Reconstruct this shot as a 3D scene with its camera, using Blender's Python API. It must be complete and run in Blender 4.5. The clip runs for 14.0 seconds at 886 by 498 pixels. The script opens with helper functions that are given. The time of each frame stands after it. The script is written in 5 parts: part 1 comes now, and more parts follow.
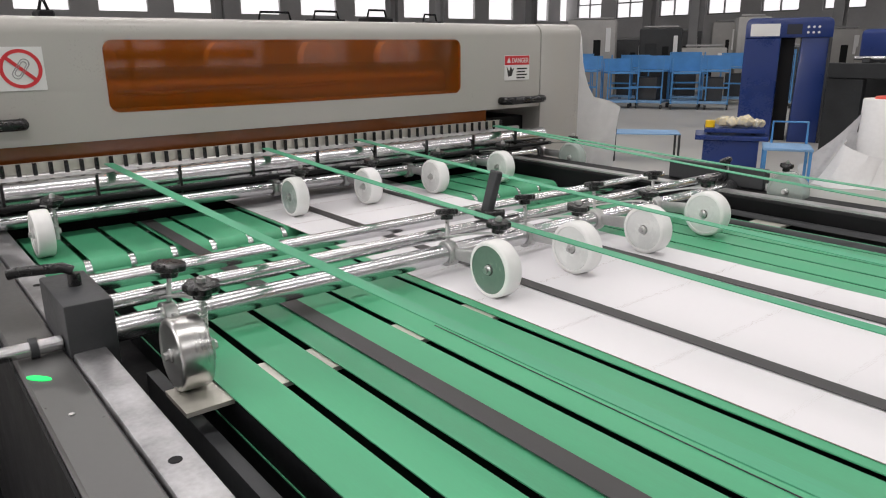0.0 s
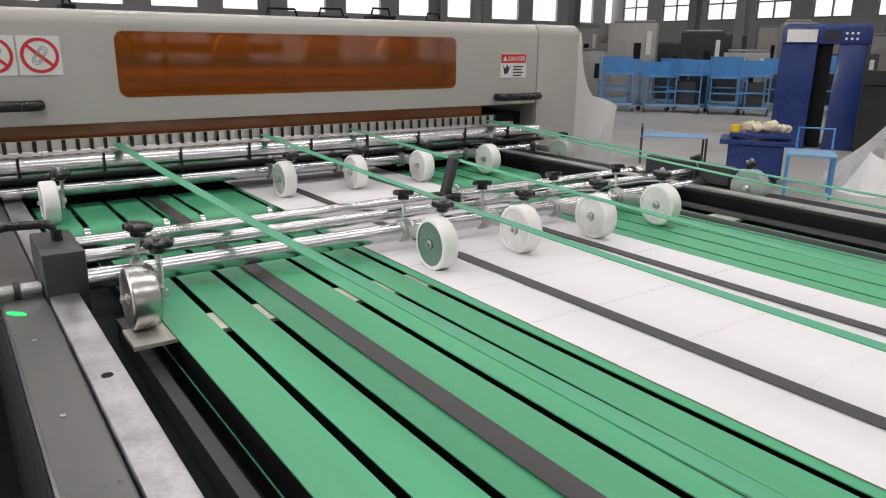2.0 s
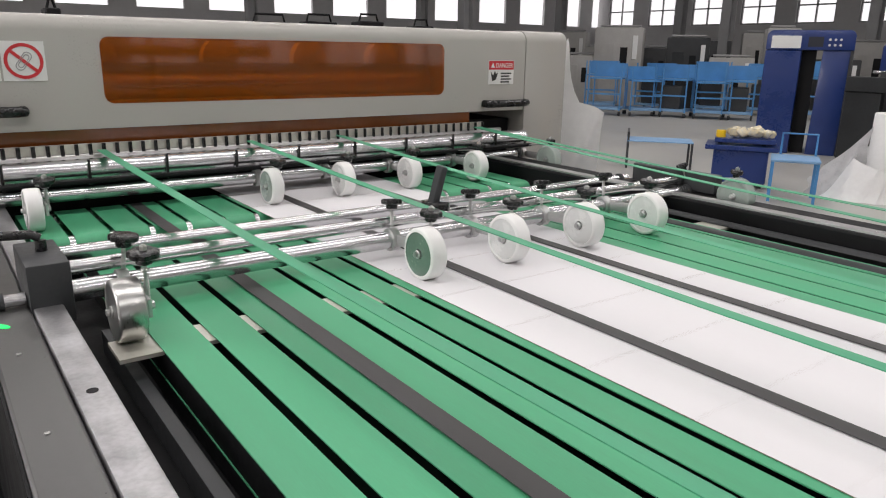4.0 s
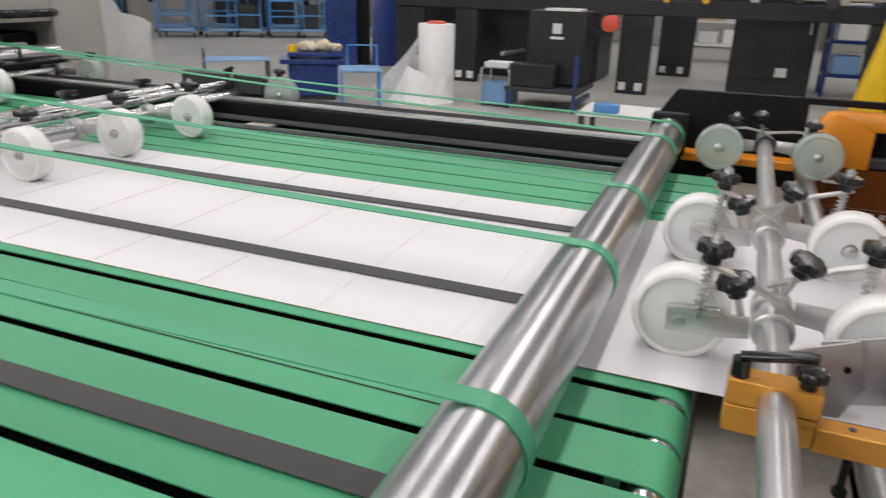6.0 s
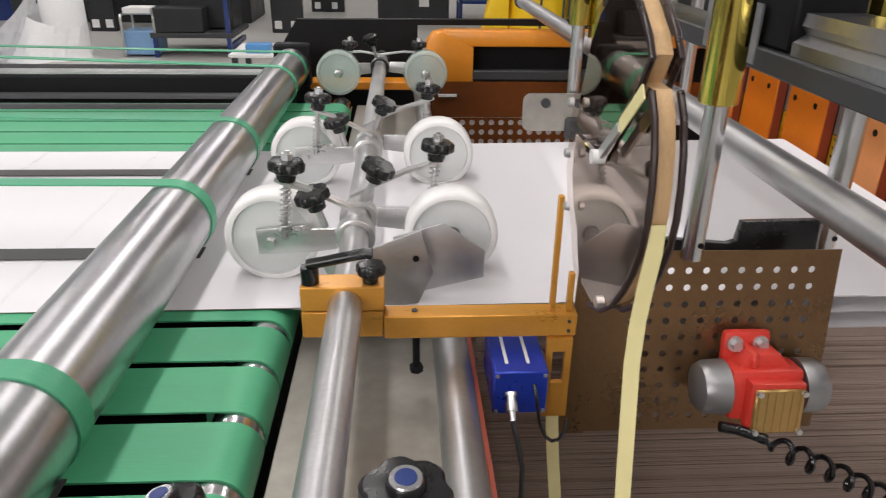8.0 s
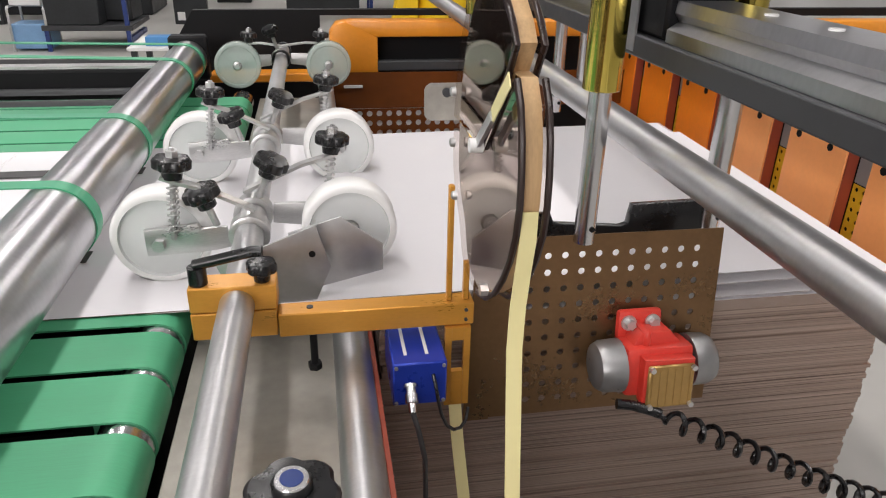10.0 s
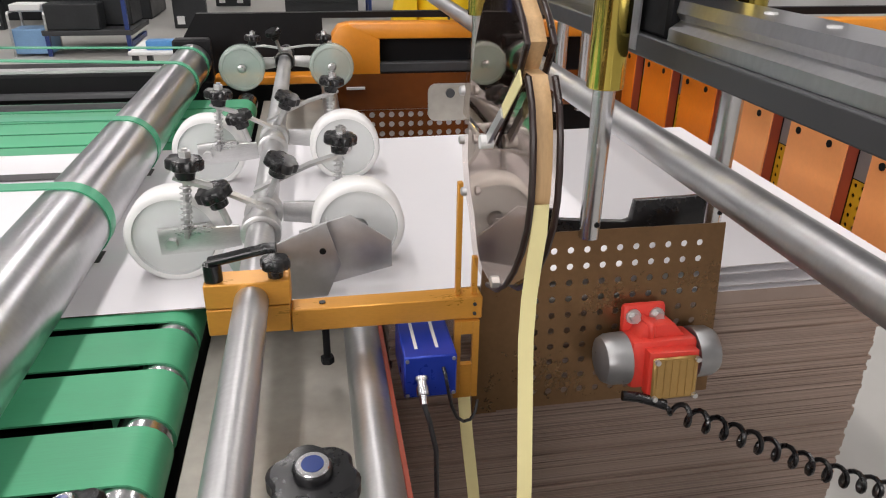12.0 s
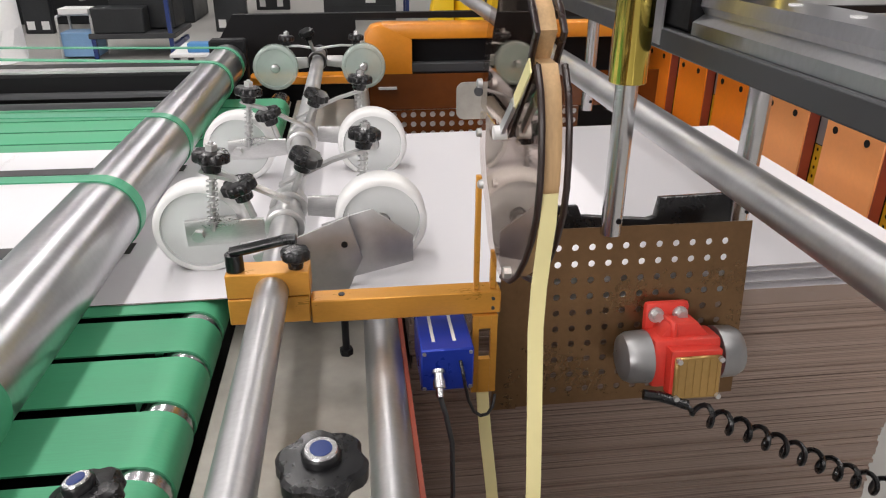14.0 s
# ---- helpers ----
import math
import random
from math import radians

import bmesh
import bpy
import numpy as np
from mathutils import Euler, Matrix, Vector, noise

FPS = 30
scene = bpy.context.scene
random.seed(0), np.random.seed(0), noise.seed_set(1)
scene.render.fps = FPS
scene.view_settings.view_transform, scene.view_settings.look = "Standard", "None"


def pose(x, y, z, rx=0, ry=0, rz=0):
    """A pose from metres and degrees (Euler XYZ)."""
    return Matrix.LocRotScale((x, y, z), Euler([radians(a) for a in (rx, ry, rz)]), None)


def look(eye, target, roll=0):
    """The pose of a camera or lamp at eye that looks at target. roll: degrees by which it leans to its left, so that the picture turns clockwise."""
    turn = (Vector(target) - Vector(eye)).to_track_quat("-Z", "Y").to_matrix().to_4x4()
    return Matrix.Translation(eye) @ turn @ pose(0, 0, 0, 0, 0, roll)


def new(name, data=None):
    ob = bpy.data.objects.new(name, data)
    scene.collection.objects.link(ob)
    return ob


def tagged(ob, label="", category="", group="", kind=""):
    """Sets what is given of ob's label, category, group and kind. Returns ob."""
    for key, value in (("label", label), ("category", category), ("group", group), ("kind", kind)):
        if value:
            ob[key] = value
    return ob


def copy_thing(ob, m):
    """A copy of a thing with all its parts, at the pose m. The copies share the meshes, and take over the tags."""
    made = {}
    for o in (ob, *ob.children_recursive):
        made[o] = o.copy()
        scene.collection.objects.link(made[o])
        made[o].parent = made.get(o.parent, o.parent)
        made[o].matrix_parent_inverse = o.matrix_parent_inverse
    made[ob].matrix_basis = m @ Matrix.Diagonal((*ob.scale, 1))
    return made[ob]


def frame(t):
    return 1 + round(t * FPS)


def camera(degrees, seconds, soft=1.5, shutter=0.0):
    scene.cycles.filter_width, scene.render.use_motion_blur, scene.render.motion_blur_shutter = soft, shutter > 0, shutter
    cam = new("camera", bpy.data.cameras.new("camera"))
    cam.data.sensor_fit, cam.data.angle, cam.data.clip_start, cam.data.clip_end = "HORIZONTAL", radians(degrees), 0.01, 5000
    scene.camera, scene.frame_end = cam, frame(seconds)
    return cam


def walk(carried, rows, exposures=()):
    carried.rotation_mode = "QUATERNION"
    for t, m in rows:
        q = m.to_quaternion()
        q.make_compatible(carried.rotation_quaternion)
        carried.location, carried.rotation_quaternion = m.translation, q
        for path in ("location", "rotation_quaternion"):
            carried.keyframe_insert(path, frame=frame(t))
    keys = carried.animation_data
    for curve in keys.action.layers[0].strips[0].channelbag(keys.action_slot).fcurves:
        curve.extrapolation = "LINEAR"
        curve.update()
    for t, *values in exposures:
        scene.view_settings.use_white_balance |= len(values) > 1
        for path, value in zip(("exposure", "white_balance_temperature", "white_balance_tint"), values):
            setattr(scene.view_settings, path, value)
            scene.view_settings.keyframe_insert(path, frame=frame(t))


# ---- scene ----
cam = camera(63.7, 14.0, 1.1, 0.35)
PATH = [
    (0, (1.06, -0.262, 1.413), (-0.448, 0.934, 0.869), -0.5),
    (0.5, (1.09, -0.233, 1.401), (-0.424, 0.953, 0.854), -0.0),
    (1, (1.226, -0.206, 1.396), (-0.306, 0.958, 0.85), 0.3),
    (1.5, (1.325, -0.202, 1.401), (-0.23, 0.931, 0.855), 0.5),
    (2, (1.322, -0.191, 1.402), (-0.253, 0.915, 0.858), 0.6),
    (4.5, (1.315, -0.19, 1.42), (-0.222, 0.976, 0.89), 1.3),
    (5, (1.359, -0.185, 1.405), (0.011, 1.175, 0.827), 2.1),
    (5.5, (1.427, -0.161, 1.371), (0.412, 1.433, 0.718), 1.7),
    (6, (1.471, -0.134, 1.355), (0.771, 1.601, 0.648), 1.5),
    (6.5, (1.497, -0.12, 1.35), (1.075, 1.688, 0.604), 1.4),
    (7, (1.543, -0.111, 1.348), (1.35, 1.719, 0.564), 1.1),
    (7.5, (1.592, -0.103, 1.34), (1.568, 1.723, 0.524), 0.8),
    (8, (1.613, -0.102, 1.332), (1.722, 1.714, 0.5), 0.9),
    (8.5, (1.63, -0.101, 1.33), (1.834, 1.7, 0.485), 1.1),
    (9, (1.644, -0.1, 1.332), (1.917, 1.688, 0.478), 1.2),
    (11.5, (1.639, -0.107, 1.331), (1.976, 1.674, 0.484), 1.4),
    (12, (1.631, -0.117, 1.333), (1.954, 1.666, 0.486), 0.9),
    (12.5, (1.627, -0.123, 1.333), (1.941, 1.662, 0.486), 0.6),
    (13, (1.625, -0.124, 1.335), (1.923, 1.662, 0.485), 0.3),
    (13.5, (1.626, -0.123, 1.327), (1.895, 1.668, 0.478), 0.2),
    (14, (1.648, -0.126, 1.325), (1.873, 1.675, 0.485), 0.3),
]
walk(cam, [(t, look(eye, target, roll)) for t, eye, target, roll in PATH], [(0.0, -0.06), (4.3, -0.07), (6.0, -0.05), (7.5, 0.04), (9.0, 0.22), (14.0, 0.22)])

# ---- light and exposure ----
world = bpy.data.worlds.new("hall_air")
scene.world = world
world.use_nodes = True
world.node_tree.nodes["Background"].inputs[0].default_value = (0.8, 0.85, 0.9, 1)
world.node_tree.nodes["Background"].inputs[1].default_value = 0.06
LAMP_W = 98


def strip_lamp(x, y, z, lx, ly, watts):
    d = bpy.data.lights.new("ceiling_strip", "AREA")
    d.shape, d.size, d.size_y, d.energy, d.color = "RECTANGLE", lx, ly, watts, (1.0, 0.95, 0.94)
    ob = new("ceiling_strip", d)
    ob.location = (x, y, z)
    return ob


for lx0 in (-9.6, -4.4, 0.4, 5.6):
    for ly0 in (-2.4, 2.6, 8.5, 15.5):
        strip_lamp(lx0, ly0, 6.3, 0.45, 4.2, LAMP_W)
# unseen fill light added behind the camera to brighten the stack and boards
d = bpy.data.lights.new("south_window_light", "AREA")
d.shape, d.size, d.size_y, d.energy, d.color = "RECTANGLE", 7.0, 2.6, 430, (1.0, 0.95, 0.945)
south = new("south_window_light", d)
south.matrix_world = look((-0.9, -6.8, 3.2), (2.2, 0.8, 0.9))


# ---- materials ----
def mat(name, color, rough=0.5, metal=0.0, var=0.12, scale=6.0, fine=60.0, bump=0.02, stretch=(1, 1, 1), rvar=0.1,
        second=None, coat=0.0, alpha_mix=0.0, tint=None, spec=0.5, isl=0.0):
    m = bpy.data.materials.new(name)
    m.use_nodes = True
    nt = m.node_tree
    b = nt.nodes["Principled BSDF"]
    tc = nt.nodes.new("ShaderNodeTexCoord")
    mp = nt.nodes.new("ShaderNodeMapping")
    mp.inputs["Scale"].default_value = stretch
    nt.links.new(tc.outputs["Object"], mp.inputs["Vector"])
    n1 = nt.nodes.new("ShaderNodeTexNoise")
    n1.inputs["Scale"].default_value, n1.inputs["Detail"].default_value = scale, 5
    n2 = nt.nodes.new("ShaderNodeTexNoise")
    n2.inputs["Scale"].default_value, n2.inputs["Detail"].default_value = fine, 3
    for n in (n1, n2):
        nt.links.new(mp.outputs[0], n.inputs["Vector"])
    add = nt.nodes.new("ShaderNodeMath")
    add.operation = "MULTIPLY_ADD"
    nt.links.new(n2.outputs[0], add.inputs[0])
    add.inputs[1].default_value = 0.4
    nt.links.new(n1.outputs[0], add.inputs[2])
    rng = nt.nodes.new("ShaderNodeMapRange")
    rng.inputs["From Min"].default_value, rng.inputs["From Max"].default_value = 0.45, 0.95
    nt.links.new(add.outputs[0], rng.inputs["Value"])
    mix = nt.nodes.new("ShaderNodeMix")
    mix.data_type = "RGBA"
    lo = [max(0, c * (1 - var)) for c in color]
    hi = list(second) if second else [min(1, c * (1 + var)) for c in color]
    mix.inputs["A"].default_value, mix.inputs["B"].default_value = (*lo, 1), (*hi, 1)
    nt.links.new(rng.outputs[0], mix.inputs["Factor"])
    col = mix.outputs["Result"]
    if isl:
        oi = nt.nodes.new("ShaderNodeObjectInfo")
        ge = nt.nodes.new("ShaderNodeNewGeometry")
        sm = nt.nodes.new("ShaderNodeMath")
        nt.links.new(oi.outputs["Random"], sm.inputs[0])
        nt.links.new(ge.outputs["Random Per Island"], sm.inputs[1])
        r2 = nt.nodes.new("ShaderNodeMapRange")
        r2.inputs["From Max"].default_value = 2.0
        r2.inputs["To Min"].default_value, r2.inputs["To Max"].default_value = 1 - isl, 1 + isl
        nt.links.new(sm.outputs[0], r2.inputs["Value"])
        hs = nt.nodes.new("ShaderNodeHueSaturation")
        nt.links.new(r2.outputs[0], hs.inputs["Value"])
        nt.links.new(col, hs.inputs["Color"])
        col = hs.outputs[0]
    nt.links.new(col, b.inputs["Base Color"])
    rr = nt.nodes.new("ShaderNodeMapRange")
    rr.inputs["To Min"].default_value, rr.inputs["To Max"].default_value = max(0.02, rough - rvar), min(1, rough + rvar)
    nt.links.new(rng.outputs[0], rr.inputs["Value"])
    nt.links.new(rr.outputs[0], b.inputs["Roughness"])
    b.inputs["Metallic"].default_value = metal
    b.inputs["Specular IOR Level"].default_value = spec
    b.inputs["Coat Weight"].default_value = coat
    b.inputs["Coat Roughness"].default_value = 0.06
    if bump:
        bp = nt.nodes.new("ShaderNodeBump")
        bp.inputs["Strength"].default_value, bp.inputs["Distance"].default_value = bump, 0.01
        nt.links.new(add.outputs[0], bp.inputs["Height"])
        nt.links.new(bp.outputs[0], b.inputs["Normal"])
    if alpha_mix:
        tr = nt.nodes.new("ShaderNodeBsdfTransparent")
        tr.inputs[0].default_value = (*(tint or color), 1)
        ms = nt.nodes.new("ShaderNodeMixShader")
        ms.inputs[0].default_value = alpha_mix
        nt.links.new(b.outputs[0], ms.inputs[1])
        nt.links.new(tr.outputs[0], ms.inputs[2])
        nt.links.new(ms.outputs[0], nt.nodes["Material Output"].inputs[0])
    return m


def glow(name, color, strength):
    m = bpy.data.materials.new(name)
    m.use_nodes = True
    b = m.node_tree.nodes["Principled BSDF"]
    b.inputs["Base Color"].default_value = (*color, 1)
    b.inputs["Emission Color"].default_value = (*color, 1)
    b.inputs["Emission Strength"].default_value = strength
    return m


M_BELT = mat("belt_green", (0.075, 0.37, 0.19), 0.48, var=0.15, scale=2.2, fine=180, bump=0.012, stretch=(0.2, 4, 1), isl=0.1)
M_STRAP = mat("strap_green", (0.075, 0.36, 0.2), 0.45, var=0.14, scale=4, fine=150, bump=0.01, stretch=(0.3, 4, 1))
M_TAPE = mat("grey_tape", (0.052, 0.049, 0.05), 0.55, var=0.15, scale=5, fine=200, stretch=(0.3, 4, 1))
M_PAPER = mat("white_paper", (0.77, 0.755, 0.775), 0.75, var=0.015, scale=3, fine=90, bump=0.006, rvar=0.04)
M_CHROME = mat("polished_steel", (0.62, 0.62, 0.63), 0.24, 1.0, var=0.08, scale=3, fine=60, bump=0.0, stretch=(1, 0.6, 1), rvar=0.02)
M_ROLLER = mat("brushed_roller", (0.5, 0.5, 0.51), 0.3, 1.0, var=0.14, scale=3, fine=90, bump=0.0, stretch=(1, 2.0, 1), rvar=0.025)
M_WORN = mat("worn_matte_steel", (0.5, 0.5, 0.505), 0.42, 0.92, var=0.14, scale=5, fine=110, bump=0.012, stretch=(1, 2.5, 1), rvar=0.06)
M_ALU = mat("worn_aluminium", (0.47, 0.47, 0.48), 0.42, 0.9, var=0.3, scale=14, fine=120, bump=0.03, rvar=0.14)
M_STEEL = mat("milled_steel", (0.56, 0.56, 0.555), 0.36, 0.8, var=0.18, scale=8, fine=160, bump=0.015, stretch=(1, 5, 5))
M_BEDPLATE = mat("stainless_bed", (0.36, 0.34, 0.30), 0.42, 0.45, var=0.22, scale=9, fine=60, bump=0.01, rvar=0.12)
M_BRIGHTPLATE = mat("bright_sheet_metal", (0.6, 0.58, 0.52), 0.4, 0.5, var=0.12, scale=10, fine=80, bump=0.01, rvar=0.1)
M_PANEL = mat("grey_painted_panel", (0.15, 0.15, 0.148), 0.36, 0.6, var=0.1, scale=5, fine=90, bump=0.01)
M_DARK = mat("dark_grey_paint", (0.045, 0.047, 0.05), 0.45, var=0.15, scale=7, fine=110, bump=0.015, spec=0.35)
# the black also stands in for shade in hollows
M_BLACK = mat("black_paint_and_shade", (0.007, 0.007, 0.008), 0.55, var=0.3, scale=9, fine=80, bump=0.02, spec=0.2)
M_PLASTIC = mat("black_plastic", (0.008, 0.008, 0.009), 0.28, var=0.3, scale=20, fine=200, bump=0.01, rvar=0.08)
M_NYLON = mat("white_nylon", (0.84, 0.84, 0.825), 0.38, var=0.05, scale=14, fine=120, bump=0.012, coat=0.1)
M_NYLONFACE = mat("milky_wheel_face", (0.76, 0.77, 0.755), 0.25, var=0.05, scale=20, fine=120, bump=0.01, coat=0.3)
M_CLEAR = mat("greenish_clear_wheel", (0.55, 0.62, 0.58), 0.12, var=0.06, scale=20, fine=120, bump=0.0, coat=0.4, alpha_mix=0.45, tint=(0.88, 0.95, 0.92))
M_GREENFACE = mat("belt_green_wheel_face", (0.15, 0.225, 0.18), 0.22, var=0.12, scale=20, fine=120, bump=0.01, coat=0.3)
M_MILKY = mat("milky_clear_wheel_face", (0.84, 0.86, 0.85), 0.2, var=0.03, scale=20, fine=120, bump=0.01, coat=0.3, alpha_mix=0.28, tint=(0.95, 0.98, 0.97))
M_GREYFACE = mat("grey_tinted_wheel_face", (0.36, 0.41, 0.385), 0.25, var=0.1, scale=20, fine=120, bump=0.01, coat=0.3)
M_TURNED = mat("turned_steel", (0.55, 0.55, 0.54), 0.3, 1.0, var=0.08, scale=6, fine=200, bump=0.01, rvar=0.05)
M_HOUSING = mat("light_grey_enamel", (0.43, 0.42, 0.39), 0.35, var=0.035, scale=2.5, fine=160, bump=0.006, coat=0.15)
M_AMBER = mat("amber_acrylic", (0.2, 0.075, 0.012), 0.04, var=0.15, scale=1.4, fine=20, bump=0.0, rvar=0.03, coat=0.6, alpha_mix=0.62, tint=(0.9, 0.42, 0.085), spec=0.8)
M_AMBERSOLID = mat("amber_guard", (0.14, 0.04, 0.008), 0.15, var=0.25, scale=3, fine=30, bump=0.0, coat=0.5)
M_SMOKED = mat("brown_smoked_acrylic", (0.035, 0.016, 0.01), 0.03, var=0.1, bump=0.0, rvar=0.01, coat=0.1, alpha_mix=0.93, tint=(0.94, 0.91, 0.89), spec=0.5)
M_POLISH = mat("mirror_polished_plate", (0.72, 0.69, 0.67), 0.025, 1.0, var=0.05, scale=12, fine=60, bump=0.0, rvar=0.01)
M_SMOKEDGE = mat("brown_acrylic_edge", (0.022, 0.010, 0.008), 0.35, var=0.2, bump=0.0)
M_WOOD = mat("beech_wood", (0.56, 0.37, 0.19), 0.45, var=0.22, scale=5, fine=60, bump=0.02, stretch=(9, 9, 1))
M_GOLD = mat("gold_anodised", (0.62, 0.29, 0.045), 0.36, 0.35, var=0.1, scale=10, fine=160, bump=0.012, stretch=(1, 3, 3))
M_BRASS = mat("polished_brass", (0.62, 0.49, 0.11), 0.12, 1.0, var=0.1, scale=6, fine=60, bump=0.004, stretch=(4, 4, 0.5), rvar=0.04)
M_LID = mat("dull_brass_cover", (0.4, 0.25, 0.085), 0.36, 0.6, var=0.14, scale=20, fine=120, bump=0.02)
M_BRONZE = mat("bronze_sheet", (0.2, 0.115, 0.055), 0.32, 0.75, var=0.18, scale=10, fine=140, bump=0.01)
M_RED = mat("red_cast_paint", (0.62, 0.045, 0.03), 0.42, var=0.14, scale=18, fine=160, bump=0.04)
M_MOTORGREY = mat("motor_end_cap", (0.3, 0.3, 0.3), 0.35, 0.7, var=0.12, scale=18, fine=120, bump=0.02)
M_BLUE = mat("blue_anodised", (0.02, 0.05, 0.42), 0.32, 0.3, var=0.1, scale=12, fine=100, bump=0.01)
M_CABBLUE = mat("deep_blue_enamel", (0.012, 0.035, 0.17), 0.32, var=0.12, scale=2, fine=60, bump=0.008, coat=0.2)
M_SKYBLUE = mat("sky_blue_paint", (0.075, 0.26, 0.55), 0.45, var=0.12, scale=4, fine=60, bump=0.01)
M_PALEBLUE = mat("pale_blue_top", (0.2, 0.36, 0.58), 0.5, var=0.12, scale=5, fine=70, bump=0.01)
M_ORANGE = mat("orange_enamel", (0.8, 0.29, 0.02), 0.38, var=0.08, scale=5, fine=80, bump=0.008)
M_SALMON = mat("orange_board", (0.95, 0.38, 0.13), 0.4, var=0.07, scale=6, fine=110, bump=0.01)
M_DEEPORANGE = mat("deep_orange_board", (0.9, 0.23, 0.015), 0.4, var=0.1, scale=6, fine=110, bump=0.01)
M_REDBROWN = mat("red_brown_edge", (0.32, 0.06, 0.03), 0.5, var=0.15)
M_YELLOW = mat("yellow_paint", (0.85, 0.55, 0.01), 0.38, var=0.07, scale=4, fine=60, bump=0.008)
M_PERFYEL = mat("yellow_perforated", (0.72, 0.42, 0.02), 0.4, var=0.1)
M_CREAM = mat("cream_tape", (0.8, 0.72, 0.36), 0.6, var=0.04, scale=6, fine=100, bump=0.004)
M_FLOOR = mat("hall_floor", (0.42, 0.41, 0.385), 0.38, var=0.1, scale=0.7, fine=8, bump=0.008, rvar=0.1)
M_WALL = mat("hall_wall", (0.58, 0.57, 0.57), 0.8, var=0.08, scale=0.5, fine=10)
M_CEIL = mat("hall_ceiling", (0.55, 0.56, 0.57), 0.8, var=0.08, scale=0.4, fine=6)
M_COLUMN = mat("steel_column_paint", (0.32, 0.32, 0.32), 0.5, var=0.12, scale=2, fine=30)
M_BEIGEM = mat("beige_machine", (0.36, 0.35, 0.33), 0.45, var=0.12, scale=2, fine=30)
M_FARDARK = mat("dark_machine", (0.024, 0.026, 0.028), 0.42, var=0.25, scale=3, fine=40, spec=0.3)
M_FILM = mat("white_wrap_film", (0.86, 0.86, 0.87), 0.3, var=0.05, scale=18, fine=80, bump=0.12, alpha_mix=0.18, tint=(0.95, 0.95, 0.97), coat=0.2)
M_WRAP = mat("white_foam_roll", (0.88, 0.88, 0.875), 0.55, var=0.03, scale=30, fine=160, bump=0.06)
M_STACK = mat("sheet_stack_edges", (0.225, 0.150, 0.115), 0.42, var=0.3, scale=3, fine=10, bump=0.05, stretch=(0.5, 0.5, 260), second=(0.40, 0.305, 0.255))
M_WHITEINK = mat("white_label", (0.75, 0.75, 0.74), 0.5, var=0.03)
M_REDINK = mat("red_label", (0.6, 0.03, 0.04), 0.45, var=0.05)
M_BLACKINK = mat("black_label", (0.02, 0.02, 0.02), 0.5, var=0.05)
M_PINK = mat("red_core", (0.7, 0.1, 0.07), 0.5, var=0.1)
M_BAG = mat("clear_plastic_bag", (0.72, 0.7, 0.64), 0.25, var=0.2, scale=30, fine=120, bump=0.3, second=(0.8, 0.68, 0.4))
M_SCREEN = glow("dark_screen", (0.01, 0.012, 0.02), 0.2)
M_GREENSPOT = glow("green_spot_glow", (0.01, 0.62, 0.13), 1.0)
M_WINDOW = glow("bright_window", (0.97, 0.94, 0.955), 1.0)


# ---- mesh helpers ----
def box(bm, x0, x1, y0, y1, z0, z1, bevel=0.0, m=None, seg=1):
    vs = [bm.verts.new(((x0, x1)[i & 1], (y0, y1)[i >> 1 & 1], (z0, z1)[i >> 2])) for i in range(8)]
    fs = [bm.faces.new([vs[i] for i in q]) for q in ((0, 2, 3, 1), (4, 5, 7, 6), (0, 1, 5, 4), (2, 6, 7, 3), (0, 4, 6, 2), (1, 3, 7, 5))]
    if m:
        bmesh.ops.transform(bm, matrix=m, verts=vs)
    if bevel:
        es = {e for f in fs for e in f.edges}
        bmesh.ops.bevel(bm, geom=list(es), offset=bevel, segments=seg, affect="EDGES", profile=0.5)
    return bm


def axes(d):
    d = Vector(d).normalized()
    a = d.orthogonal().normalized()
    return d, a, d.cross(a)


def cyl(bm, p0, p1, r, seg=24, r1=None, caps=True, ease=0.0):
    return lathe(bm, p0, Vector(p1) - Vector(p0), [(0, r), ((Vector(p1) - Vector(p0)).length, r if r1 is None else r1)], seg, caps)


def lathe(bm, o, d, prof, seg=24, caps=True):
    """prof: (along, radius) rows."""
    d, a, b = axes(d)
    o = Vector(o)
    rings = [[bm.verts.new(o + d * h + (a * math.cos(t) + b * math.sin(t)) * r) for t in [2 * math.pi * k / seg for k in range(seg)]] for h, r in prof]
    for p, q in zip(rings, rings[1:]):
        for k in range(seg):
            bm.faces.new((p[k], p[(k + 1) % seg], q[(k + 1) % seg], q[k]))
    if caps:
        bm.faces.new(rings[0][::-1])
        bm.faces.new(rings[-1])
    return bm


def prism(bm, pts, axis, lo, hi, bevel=0.0):
    """A polygon pulled along axis x, y or z."""
    def at(u, v, w):
        return {"x": (w, u, v), "y": (u, w, v), "z": (u, v, w)}[axis]
    p = [bm.verts.new(at(u, v, lo)) for u, v in pts]
    q = [bm.verts.new(at(u, v, hi)) for u, v in pts]
    fs = [bm.faces.new(p[::-1]), bm.faces.new(q)]
    n = len(pts)
    fs += [bm.faces.new((p[k], p[(k + 1) % n], q[(k + 1) % n], q[k])) for k in range(n)]
    bmesh.ops.recalc_face_normals(bm, faces=fs)
    if bevel:
        bmesh.ops.bevel(bm, geom=list({e for f in fs[:2] for e in f.edges}), offset=bevel, segments=2, affect="EDGES", profile=0.5)
    return bm


